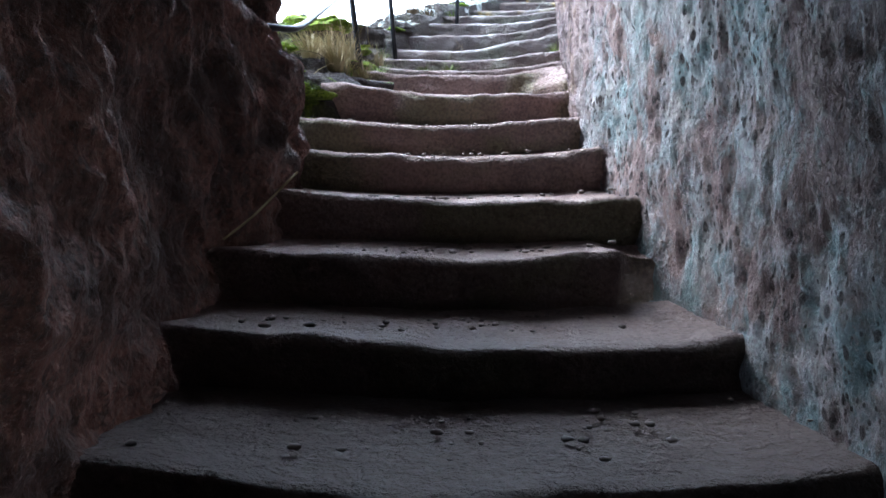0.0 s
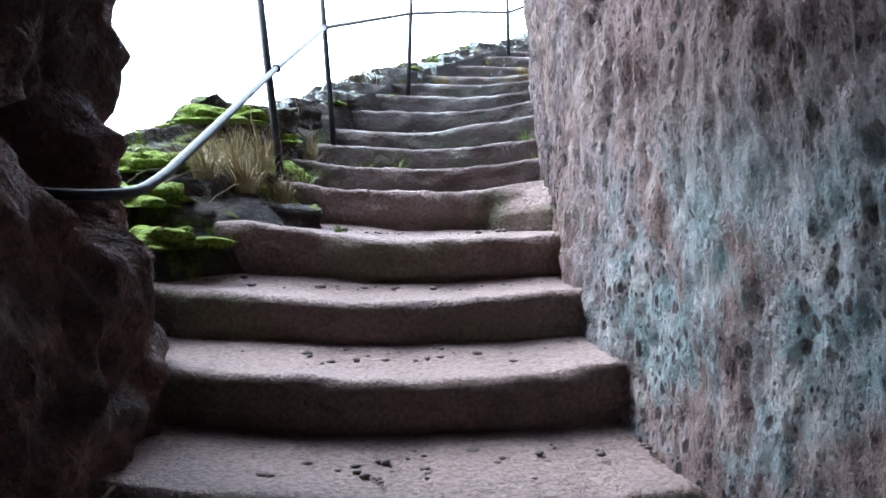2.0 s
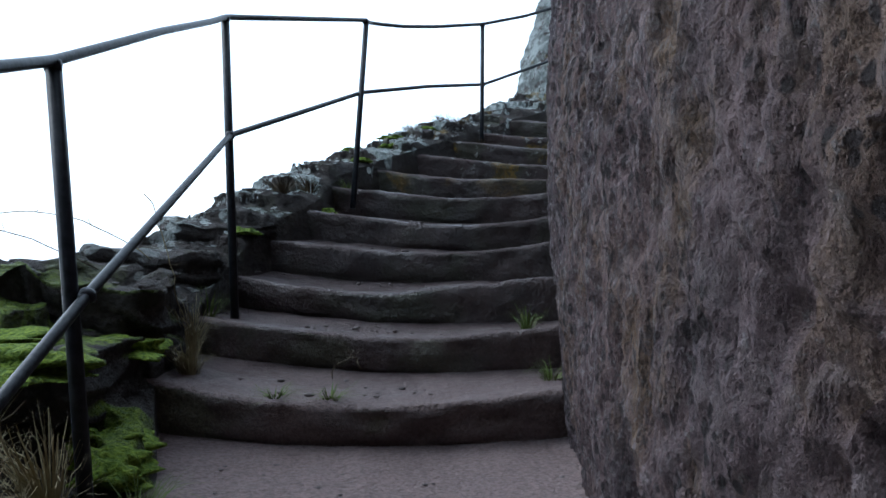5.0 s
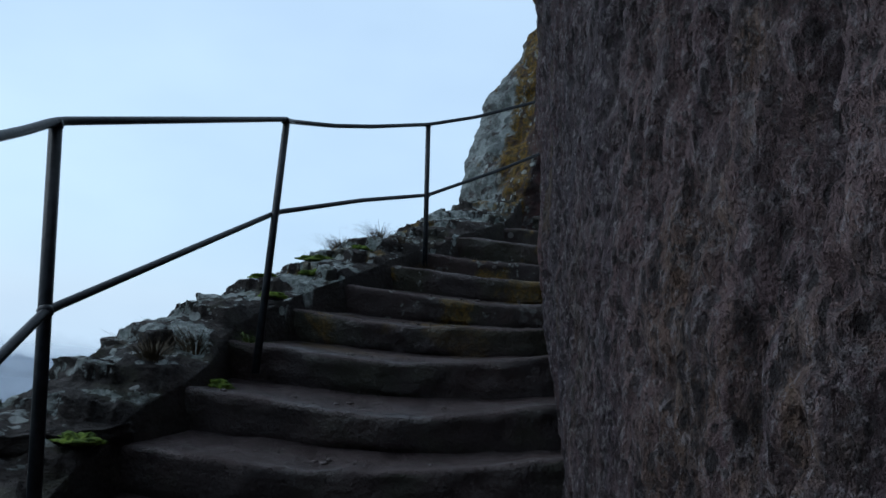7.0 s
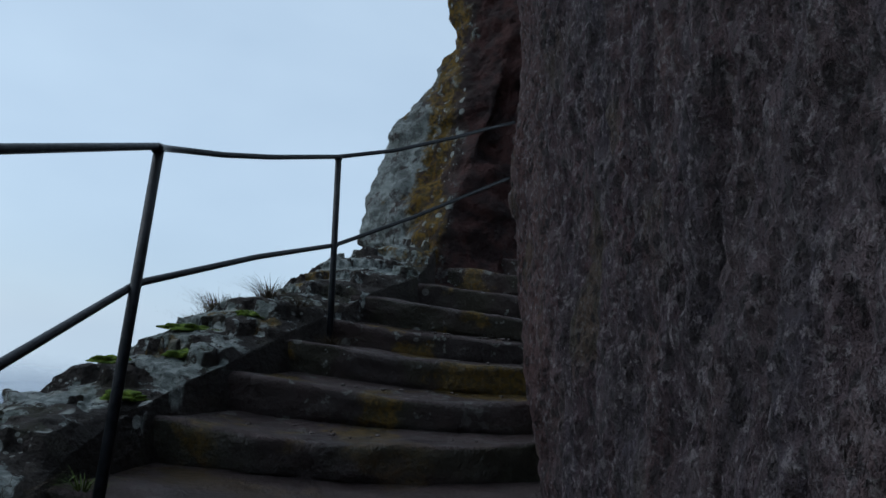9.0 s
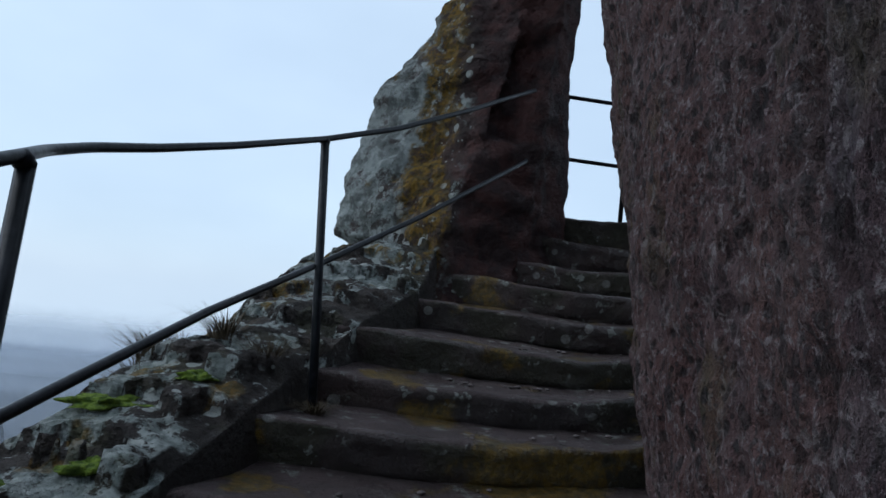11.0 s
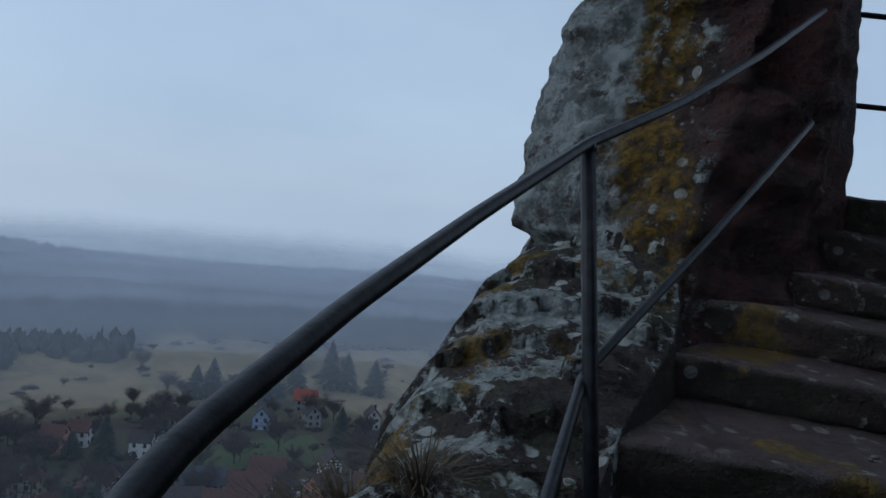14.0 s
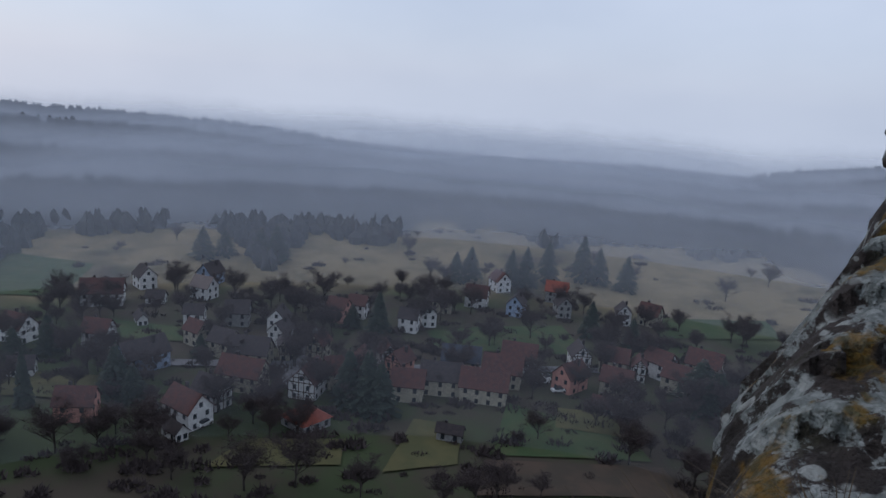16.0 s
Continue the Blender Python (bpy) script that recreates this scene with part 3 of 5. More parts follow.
# ---- the cliff shoulder on the outer side of the stair ----
def build_ledge():
    # inner line (x, y, z), outer line (x, y, z)
    inner = [(-0.70, 2.9, 1.45), (-0.74, 3.3, 1.62), (-0.70, 3.7, 1.76), (-0.46, 4.0, 1.90), (-0.42, 4.5, 1.98), (-0.44, 5.0, 2.10), (-0.58, 5.6, 2.32), (-0.54, 6.2, 2.52), (-0.46, 6.65, 2.72), (-0.30, 7.05, 2.92),
             (-0.08, 7.4, 3.08), (0.02, 7.85, 3.26), (0.35, 8.35, 3.46), (0.70, 8.72, 3.62), (1.06, 9.08, 3.80), (1.40, 9.44, 3.94), (1.70, 9.72, 4.10), (2.22, 10.14, 4.32), (2.5, 10.5, 4.62), (2.8, 10.9, 4.75), (3.4, 11.6, 4.85), (4.3, 12.6, 4.9)]
    outer = [(-1.35, 3.1, 1.5), (-1.35, 3.6, 1.72), (-1.30, 3.9, 1.90), (-1.30, 4.3, 2.10), (-1.30, 4.8, 2.34), (-1.28, 5.3, 2.50), (-1.22, 5.8, 2.60), (-1.20, 6.2, 2.58), (-1.08, 6.6, 2.74), (-0.86, 7.1, 2.85),
             (-0.72, 7.7, 2.99), (-0.58, 8.1, 3.13), (-0.20, 8.6, 3.36), (0.05, 8.9, 3.53), (0.42, 9.38, 3.74), (0.82, 9.76, 3.92), (1.19, 10.21, 4.12), (1.57, 10.64, 4.35), (1.85, 10.95, 4.46), (2.2, 11.4, 4.56), (2.9, 12.3, 4.6), (3.9, 13.4, 4.5)]
    n = 640
    both = spline(np.hstack([np.array(inner), np.array(outer)]), n)
    tops = 64
    falls = [(0.035, 0.05), (0.07, 0.13), (0.12, 0.26), (0.16, 0.42), (0.20, 0.62), (0.25, 0.95), (0.3, 1.3), (0.38, 1.8), (0.6, 2.6), (0.9, 4), (1.3, 7), (2.0, 12), (4, 22), (9, 40), (22, 66)]
    verts = []
    for row in both:
        a, b = Vector(row[:3]), Vector(row[3:])
        out = Vector((b.x - a.x, b.y - a.y, 0)).normalized()
        col = [a - out * 0.1 - Vector((0, 0, 0.8)), a - out * 0.05 - Vector((0, 0, 0.35))]
        for k in range(tops):
            u = k / (tops - 1)
            p = a.lerp(b, u)
            lump = 0.08 * fbm(p, 1.7, 4) + 0.04 * fbm((p.x * 5, p.y * 5, p.z * 5), 1.0, 3)
            q = 0.085
            lump = 0.75 * q * math.floor((lump + p.z * 0.6) / q + 0.5) + 0.25 * (lump + p.z * 0.6) - p.z * 0.6 + 0.02 * noise.noise(p * 13) + 0.012 * noise.noise(p * 29)
            fade = min(1.0, u / 0.08)
            p.z += lump * fade + 0.05 * math.sin(math.pi * u) - 0.04 * max(0.0, (u - 0.85) / 0.15) ** 2
            col.append(p)
        e = col[-1].copy()
        for w, d in falls:
            p = e + out * w - Vector((0, 0, d))
            s = min(1.0, d * 1.5)
            p += out * (0.15 * s * fbm((p.x * 0.8, p.y * 0.8, p.z * 1.6), 1.0, 4)) + Vector((0, 0, 0.05 * s * fbm(p, 3.0, 3)))
            col.append(p)
        verts += col
    cols = tops + 2 + len(falls)
    tagged(mesh_object("cliff_shoulder", verts, [f[::-1] for f in grid_faces(n, cols)], LEDGE), "layered sandstone cliff edge with lichen, moss and grass", "cliff", kind="structure")


# ---- the rock pillar at the top of the stair ----
def build_pillar():
    # at each height: west point, south corner, door corner
    levels = [(3.6, (1.95, 11.0), (2.15, 10.20), (3.62, 10.62)), (4.3, (1.95, 11.05), (2.25, 10.34), (3.63, 10.60)), (4.46, (2.10, 11.2), (2.36, 10.42), (3.63, 10.58)), (4.57, (2.24, 11.3), (2.45, 10.46), (3.63, 10.58)), (4.66, (2.14, 11.38), (2.50, 10.47), (3.63, 10.58)),
              (4.82, (2.12, 11.4), (2.55, 10.48), (3.63, 10.58)), (5.1, (2.17, 11.4), (2.65, 10.50), (3.60, 10.58)), (5.4, (2.22, 11.4), (2.78, 10.52), (3.58, 10.58)),
              (5.62, (2.27, 11.39), (2.82, 10.54), (3.56, 10.58)), (5.80, (2.33, 11.38), (2.90, 10.56), (3.54, 10.58)), (5.95, (2.42, 11.3), (2.95, 10.58), (3.53, 10.57)), (6.2, (2.58, 11.28), (3.00, 10.60), (3.53, 10.56)), (6.7, (2.78, 11.2), (3.06, 10.62), (3.54, 10.54)),
              (7.3, (2.70, 11.2), (3.05, 10.62), (3.58, 10.54)), (8.6, (2.95, 11.2), (3.05, 10.66), (3.65, 10.56)), (9.4, (3.1, 11.2), (3.2, 10.8), (3.65, 10.7))]
    zs = np.array([l[0] for l in levels])
    rows = np.linspace(3.6, 9.4, 170)
    ring = 150
    verts = []
    for z in rows:
        get = lambda k, c: float(np.interp(z, zs, [l[k][c] for l in levels]))
        w, s, d = [(get(k, 0), get(k, 1)) for k in (1, 2, 3)]
        e1, e2, nn = (d[0] + 0.12, d[1] + 0.55), (d[0] - 0.25, d[1] + 1.3), (w[0] + 0.45, w[1] + 0.65)
        poly = np.array([w, ((w[0] + s[0]) / 2 - 0.05, (w[1] + s[1]) / 2 - 0.04), s, ((s[0] + d[0]) / 2, (s[1] + d[1]) / 2 - 0.15), d, e1, e2, nn, w])
        seg = np.r_[0, np.cumsum(np.linalg.norm(np.diff(poly, axis=0), axis=1))]
        at = np.linspace(0, seg[-1], ring, endpoint=False)
        px, py = np.interp(at, seg, poly[:, 0]), np.interp(at, seg, poly[:, 1])
        cx, cy = poly[:-1].mean(0)
        for x, y in zip(px, py):
            p = Vector((x, y, z))
            o = Vector((x - cx, y - cy, 0)).normalized()
            near_door = max(0.0, 1 - math.hypot(x - d[0], y - d[1]) / 0.35)
            push = (0.10 * fbm(p, 1.6, 4) + 0.045 * fbm((x * 6, y * 6, z * 6), 1.0, 4)) * (1 - 0.7 * near_door)
            if s[0] + 0.02 < x < s[0] + 0.26 and y < s[1] + 0.25:
                push -= 0.13 * max(0.0, min(1.0, (z - 5.38) / 0.08)) * max(0.0, min(1.0, (6.35 - z) / 0.15))
            verts.append(p + o * push)
    faces = grid_faces(len(rows), ring, True)
    n = len(verts)
    faces.append(tuple(range(n - ring, n)))
    tagged(mesh_object("rock_pillar", verts, faces, PILLAR), "leaning sandstone pillar spotted with white and ochre lichen", "rock", kind="structure")


# ---- iron railings ----
def build_railings():
    rail = empty("handrail", (-0.49, 4.7, 1.95), label="dark wet iron pipe handrail along the cliff stair", category="railing")
    posts = [((-0.49, 4.70, 1.80), (-0.66, 4.72, 3.24)), ((-0.40, 6.25, 2.45), (-0.53, 6.41, 3.86)), ((0.141, 7.637, 3.05), (0.181, 8.03, 4.40)), ((1.297, 9.20, 3.60), (1.294, 9.468, 4.905))]
    for a, b in posts:
        v, f = tube([a, Vector(a).lerp(Vector(b), 0.5), b], 0.0195)
        part_at(rail, "post", v, f, IRON)
    top = [(-0.92, 2.80, 2.42), (-0.76, 3.0, 2.58), (-0.70, 3.4, 2.78), (-0.66, 4.1, 3.06), (-0.66, 4.72, 3.24), (-0.60, 5.5, 3.54), (-0.55, 6.2, 3.79), (-0.53, 6.41, 3.875), (-0.48, 6.55, 3.92),
           (0.175, 8.02, 4.41), (0.21, 8.23, 4.457), (0.312, 8.445, 4.517), (0.50, 8.69, 4.59), (0.79, 9.0, 4.705), (1.294, 9.468, 4.912), (1.75, 9.70, 5.10), (2.35, 10.0, 5.40), (2.72, 10.2, 5.60), (3.10, 10.42, 5.80)]
    v, f = tube(bent(top), 0.0145)
    part_at(rail, "top_rail", v, f, IRON)
    for k in (4, 7, 9, 14):
        part_at(rail, "weld_collar", *lump(Vector(top[k]) - Vector((0, 0, 0.012)), (0.024, 0.024, 0.022), k, 0.2), IRON)
    low = [(-0.86, 2.74, 1.99), (-0.70, 2.80, 1.98), (-0.60, 2.92, 1.99), (-0.585, 3.1, 2.05), (-0.55, 4.70, 2.67), (-0.47, 6.32, 3.30), (0.172, 7.95, 3.88), (0.715, 8.66, 4.115), (1.32, 9.415, 4.34), (2.0, 9.79, 4.69), (3.045, 10.36, 5.273), (3.2, 10.62, 5.36)]
    for k in (4, 5, 6, 8):
        part_at(rail, "weld_collar", *lump(low[k], (0.0225, 0.0225, 0.022), k + 20, 0.2), IRON)
    pts = bent(low)[:-1]
    v, f = tube(pts + [low[-1]], 0.014)
    part_at(rail, "lower_rail", v, f, IRON)
    top_rail = empty("platform_railing", (4.5, 10.75, 5.0), label="dark iron railing round the platform above the stair", category="railing")
    a, b = Vector((3.5, 11.3, 0)), Vector((5.9, 10.36, 0))
    for t in (0.05, 0.40, 0.80):
        p = a.lerp(b, t)
        v, f = tube([p + Vector((0, 0, 4.9)), p + Vector((0, 0, 6.11))], 0.02)
        part_at(top_rail, "post", v, f, IRON)
    for z, name in ((6.11, "top_rail"), (5.575, "lower_rail")):
        v, f = tube([a + Vector((0, 0, z)), a.lerp(b, 0.5) + Vector((0, 0, z)), b + Vector((0, 0, z))], 0.017)
        part_at(top_rail, name, v, f, IRON)


def part_at(parent, name, verts, faces, material, label=""):
    """A mesh under an Empty, given in world metres."""
    o = Vector(parent.location)
    return mesh_object(name, [Vector(v) - o for v in verts], faces, material, parent, label)


# ---- valley and hills ----
FLOOR = -75.0


def ground(x, y):
    """Height of the valley's land."""
    d = math.hypot(x, y - 8.4)
    az = math.degrees(math.atan2(x, y - 8.4))
    t = max(0.0, min(1.0, (d - 265) / 160))
    z = FLOOR + 9 * t * t * (3 - 2 * t)
    crest = float(np.interp(az, [-180, -60, -29, -14, -3.5, 7.6, 18, 25, 30, 34, 60, 180], [-30, -25, -36, -44, -57, -60, -56, -57, -44, -36, -20, -30]))
    t = max(0.0, min(1.0, (d - 400) / 250))
    z += (crest - 8 + 66) * t * t * (3 - 2 * t)
    return z - 0.13 * max(0.0, d - 680)


def build_valley():
    verts, rows, cols = [], 110, 180
    for i in range(rows):
        d = 30 * (100 ** (i / (rows - 1)))
        for j in range(cols):
            a = radians(-180 + 360 * j / cols)
            x, y = d * math.sin(a), 8.4 + d * math.cos(a)
            verts.append((x, y, ground(x, y) + 0.8 * fbm((x, y, 0), 0.02, 3) * min(1, d / 200)))
    tagged(mesh_object("ground", verts, grid_faces(rows, cols, True), FIELD), "winter meadows and gardens on the valley floor", "ground", kind="structure")


def patch(name, corners, material, label, lift=0.35, kind="structure"):
    """A field or road laid just over the valley floor."""
    a, b, c, d = [np.array(p, float) for p in corners]
    n, verts = 8, []
    for i in range(n):
        for j in range(n):
            u, v = i / (n - 1), j / (n - 1)
            p = (a * (1 - u) + b * u) * (1 - v) + (d * (1 - u) + c * u) * v
            p = p + 0.6 * np.array((fbm((p[0], p[1], 1), 0.08, 2), fbm((p[0], p[1], 5), 0.08, 2)))
            verts.append((p[0], p[1], ground(*p) + lift + 0.8 * fbm((p[0], p[1], 0), 0.02, 3)))
    ob = mesh_object(name, verts, grid_faces(n, n), material)
    if ob.data.polygons[0].normal.z < 0:
        ob.data.flip_normals()
    return tagged(ob, label, name, kind=kind)


def box(bm, lo, hi):
    m = Matrix.Translation([(a + b) / 2 for a, b in zip(lo, hi)]) @ Matrix.Diagonal([b - a for a, b in zip(lo, hi)] + [1])
    bmesh.ops.create_cube(bm, size=1, matrix=m)


def part(name, bm, material, parent, label=""):
    me = bpy.data.meshes.new(name)
    bm.to_mesh(me)
    bm.free()
    me.materials.append(material)
    ob = new(name, me)
    ob.parent = parent
    if label:
        ob["label"] = label
    return ob


WALLS = {"white": plain("white_render", (0.62, 0.62, 0.60), (0.50, 0.50, 0.49), 1.5, 0.9), "cream": plain("cream_render", (0.36, 0.33, 0.25), (0.26, 0.24, 0.19), 1.5, 0.9),
         "blue": plain("pale_blue_render", (0.30, 0.38, 0.50), (0.24, 0.31, 0.42), 1.5, 0.9), "pink": plain("salmon_render", (0.48, 0.23, 0.18), (0.40, 0.20, 0.16), 1.5, 0.9),
         "grey": plain("grey_render", (0.26, 0.26, 0.25), (0.18, 0.18, 0.18), 1.5, 0.9)}
ROOFS = {"red": plain("old_red_tiles", (0.085, 0.034, 0.028), (0.055, 0.028, 0.026), 1.2, 0.9), "grey": plain("dark_brown_tiles", (0.048, 0.038, 0.038), (0.032, 0.028, 0.030), 1.2, 0.9),
         "orange": plain("new_orange_tiles", (0.22, 0.062, 0.042), (0.17, 0.05, 0.036), 1.2, 0.9), "slate": plain("blue_slate", (0.05, 0.06, 0.085), (0.038, 0.046, 0.062), 1.2, 0.8),
         "tan": plain("weathered_tan_tiles", (0.16, 0.13, 0.12), (0.12, 0.10, 0.095), 1.2, 0.9)}
TIMBER = plain("dark_house_timber", (0.045, 0.03, 0.025), (0.06, 0.04, 0.03), 2, 0.9)
PANE = plain("dark_window_pane", (0.02, 0.025, 0.03), (0.035, 0.04, 0.05), 1, 0.15)
TINT = {"white": "white-rendered", "cream": "cream-rendered", "blue": "pale blue", "pink": "salmon-coloured", "grey": "grey-rendered"}
ROOF_WORD = {"red": "dark red tiled", "grey": "dark brown tiled", "orange": "bright orange tiled", "slate": "blue-grey slate", "tan": "weathered tan tiled"}


def house(x, y, w, d, wall, roof, turn=0.0, storeys=2, timber=False, hip=False):
    """A house of width w across the gable end and length d along the ridge; turn: degrees from a gable that faces the rock."""
    label = TINT[wall] + (" half-timbered" if timber else "") + " village house under a " + ROOF_WORD[roof] + " roof"
    home = empty("house", (x, y, ground(x, y) - 0.3), label=label, category="house", group="village houses")
    home.rotation_euler = (0, 0, radians(turn) + math.atan2(-(x), y - 8.4))
    h, rise = 0.4 + 2.3 * storeys, w * (0.34 if hip else 0.52)
    bm = bmesh.new()
    a, b = w / 2, d / 2
    if hip:
        box(bm, (-a, -b, 0), (a, b, h))
    else:
        vs = [bm.verts.new(p) for p in ((-a, -b, 0), (a, -b, 0), (a, -b, h), (0, -b, h + rise), (-a, -b, h), (-a, b, 0), (a, b, 0), (a, b, h), (0, b, h + rise), (-a, b, h))]
        for f in ((0, 1, 2, 3, 4), (9, 8, 7, 6, 5), (0, 4, 9, 5), (1, 6, 7, 2), (4, 3, 8, 9), (3, 2, 7, 8), (0, 5, 6, 1)):
            bm.faces.new([vs[k] for k in f])
    part("wall", bm, WALLS[wall], home)
    bm = bmesh.new()
    o, t = 0.45, 0.22
    e = o * rise / a
    run = [(-a - o, h - e), (0, h + rise), (a + o, h - e)]
    if hip:
        r = max(0.2, b - a)
        low = [bm.verts.new((sx * (a + o), sy * (b + o), h - 0.15)) for sx, sy in ((-1, -1), (1, -1), (1, 1), (-1, 1))]
        top = [bm.verts.new((0, -r, h + rise)), bm.verts.new((0, r, h + rise))]
        for f in ((low[0], low[1], top[0]), (low[1], low[2], top[1], top[0]), (low[2], low[3], top[1]), (low[3], low[0], top[0], top[1]), tuple(low[::-1])):
            bm.faces.new(f)
    else:
        front = [bm.verts.new((p[0], -b - o, p[1] + q)) for q in (0.02, t + 0.02) for p in run]
        rear = [bm.verts.new((v.co.x, b + o, v.co.z)) for v in front]
        for f in ((0, 1, 4, 3), (1, 2, 5, 4)):
            bm.faces.new([front[k] for k in f])
            bm.faces.new([rear[k] for k in f[::-1]])
        for k, m in ((3, 4), (4, 5), (1, 0), (2, 1), (0, 3), (5, 2)):
            bm.faces.new((front[k], front[m], rear[m], rear[k]))
        bmesh.ops.recalc_face_normals(bm, faces=bm.faces)
    part("roof", bm, ROOFS[roof], home)
    bm = bmesh.new()
    cx, cy = 0.18 * w, 0.2 * d
    box(bm, (cx - 0.35, cy - 0.35, h + rise * 0.4), (cx + 0.35, cy + 0.35, h + rise + 0.7))
    part("chimney", bm, ROOFS["grey"], home)
    spots = []
    for s in range(storeys):
        z = 1.4 + 2.35 * s
        n = max(2, int(w / 2.4))
        spots += [((k + 0.5) / n * w - a, -b - 0.02, z, 0) for k in range(n)]
        n = max(2, int(d / 2.8))
        spots += [(sx * (a + 0.02), (k + 0.5) / n * d - b, z, 1) for k in range(n) for sx in (-1, 1)]
    if not hip and w > 4.5:
        spots.append((0, -b - 0.02, h + rise * 0.32, 0))
    for px, py, pz, side in spots:
        bm = bmesh.new()
        sx, sy = (0.45, 0.05) if side == 0 else (0.05, 0.45)
        box(bm, (px - sx, py - sy, pz - 0.6), (px + sx, py + sy, pz + 0.6))
        part("window", bm, PANE, home)
    if timber:
        bm = bmesh.new()
        f = -b - 0.05
        n = max(3, int(w / 1.3))
        for k in range(n + 1):
            px = -a + k / n * w
            top = h + rise * (1 - abs(px) / a) - 0.1
            if top > 2.8:
                box(bm, (px - 0.11, f, 0.3), (px + 0.11, f + 0.08, max(top, h)))
        for z in [0.4, h * 0.52, h] + [h + rise * q for q in (0.33, 0.62)]:
            half = a if z <= h else a * (1 - (z - h) / rise)
            box(bm, (-half, f - 0.01, z - 0.12), (half, f + 0.08, z + 0.12))
        for z0 in (0.4, h * 0.52):
            for sgn in (-1, 1):
                m = Matrix.Translation((sgn * w * 0.28, f + 0.03, z0 + h * 0.25)) @ Matrix.Rotation(sgn * 0.6, 4, "Y") @ Matrix.Diagonal((0.2, 0.08, h * 0.55, 1))
                bmesh.ops.create_cube(bm, size=1, matrix=m)
        part("timber_frame", bm, TIMBER, home, "dark exposed timber beams")
    return home


NEEDLES = plain("dark_conifer_needles", (0.016, 0.026, 0.020), (0.028, 0.040, 0.028), 0.6, 1.0)
TWIGS = plain("bare_winter_twigs", (0.040, 0.031, 0.031), (0.058, 0.044, 0.042), 0.8, 1.0)
BARK = plain("grey_brown_bark", (0.05, 0.042, 0.038), (0.075, 0.062, 0.055), 3, 0.95)


def conifer(x, y, height, width, seed):
    rnd = random.Random(seed)
    width *= 1.45
    tree = empty("conifer", (x, y, ground(x, y) - 0.2), label="dark evergreen spruce tree in the valley", category="tree", group="village conifers")
    part_at(tree, "trunk", *tube([(x, y, ground(x, y) - 0.3), (x, y, ground(x, y) + height * 0.5), (x, y, ground(x, y) + height * 0.96)], width * 0.05, 6), BARK)
    verts, faces = [], []
    for k in range(620):
        t = rnd.random() ** 0.75
        z = height * (0.06 + 0.94 * t)
        r = width * 0.5 * (1 - t) ** 0.8 * rnd.uniform(0.55, 1.1) + 0.1
        a = rnd.uniform(0, 2 * math.pi)
        c, q = Vector((math.cos(a), math.sin(a), 0)), Vector((-math.sin(a), math.cos(a), 0))
        s = 0.10 * height * (1 - 0.6 * t)
        tip = c * r + Vector((0, 0, z - 0.35 * s))
        n = len(verts)
        verts += [c * r * 0.2 + Vector((0, 0, z + 0.3 * s)), tip + q * s * 0.45, tip - q * s * 0.45, tip + c * s * 0.35 - Vector((0, 0, 0.35 * s))]
        faces += [(n, n + 1, n + 2), (n + 1, n + 3, n + 2)]
    mesh_object("crown", verts, faces, NEEDLES, tree, smooth=False)
    return tree


def bare_tree(x, y, height, width, seed):
    rnd = random.Random(seed)
    tree = empty("bare_tree", (x, y, ground(x, y) - 0.2), label="leafless brown deciduous tree in winter", category="tree", group="bare village trees")
    part_at(tree, "trunk", *tube([(x, y, ground(x, y) - 0.3), (x + 0.1, y, ground(x, y) + height * 0.3), (x, y + 0.1, ground(x, y) + height * 0.6)], height * 0.02, 6), BARK)
    verts, faces = [], []

    def twig(a, b, r):
        d = (b - a).normalized()
        s = d.orthogonal().normalized()
        u = d.cross(s)
        n = len(verts)
        verts.extend([a + s * r, a - 0.5 * s * r + 0.87 * u * r, a - 0.5 * s * r - 0.87 * u * r, b])
        faces.extend([(n, n + 1, n + 3), (n + 1, n + 2, n + 3), (n + 2, n, n + 3)])

    for k in range(24):
        a = rnd.uniform(0, 2 * math.pi)
        root = Vector((0, 0, height * rnd.uniform(0.2, 0.6)))
        end = Vector((math.cos(a) * width * 0.5 * rnd.uniform(0.4, 1), math.sin(a) * width * 0.5 * rnd.uniform(0.4, 1), height * rnd.uniform(0.6, 1.0)))
        twig(root, end, height * 0.009)
        for q in range(30):
            p = root.lerp(end, rnd.uniform(0.35, 1))
            e = p + Vector((rnd.gauss(0, 1), rnd.gauss(0, 1), rnd.uniform(-0.2, 1.3))).normalized() * height * rnd.uniform(0.08, 0.2)
            twig(p, e, height * 0.004)
            for w in range(4):
                f = p.lerp(e, rnd.uniform(0.4, 1))
                twig(f, f + Vector((rnd.gauss(0, 1), rnd.gauss(0, 1), rnd.uniform(-0.2, 1))).normalized() * height * 0.08, height * 0.0032)
    mesh_object("crown", verts, faces, TWIGS, tree, smooth=False)
    return tree


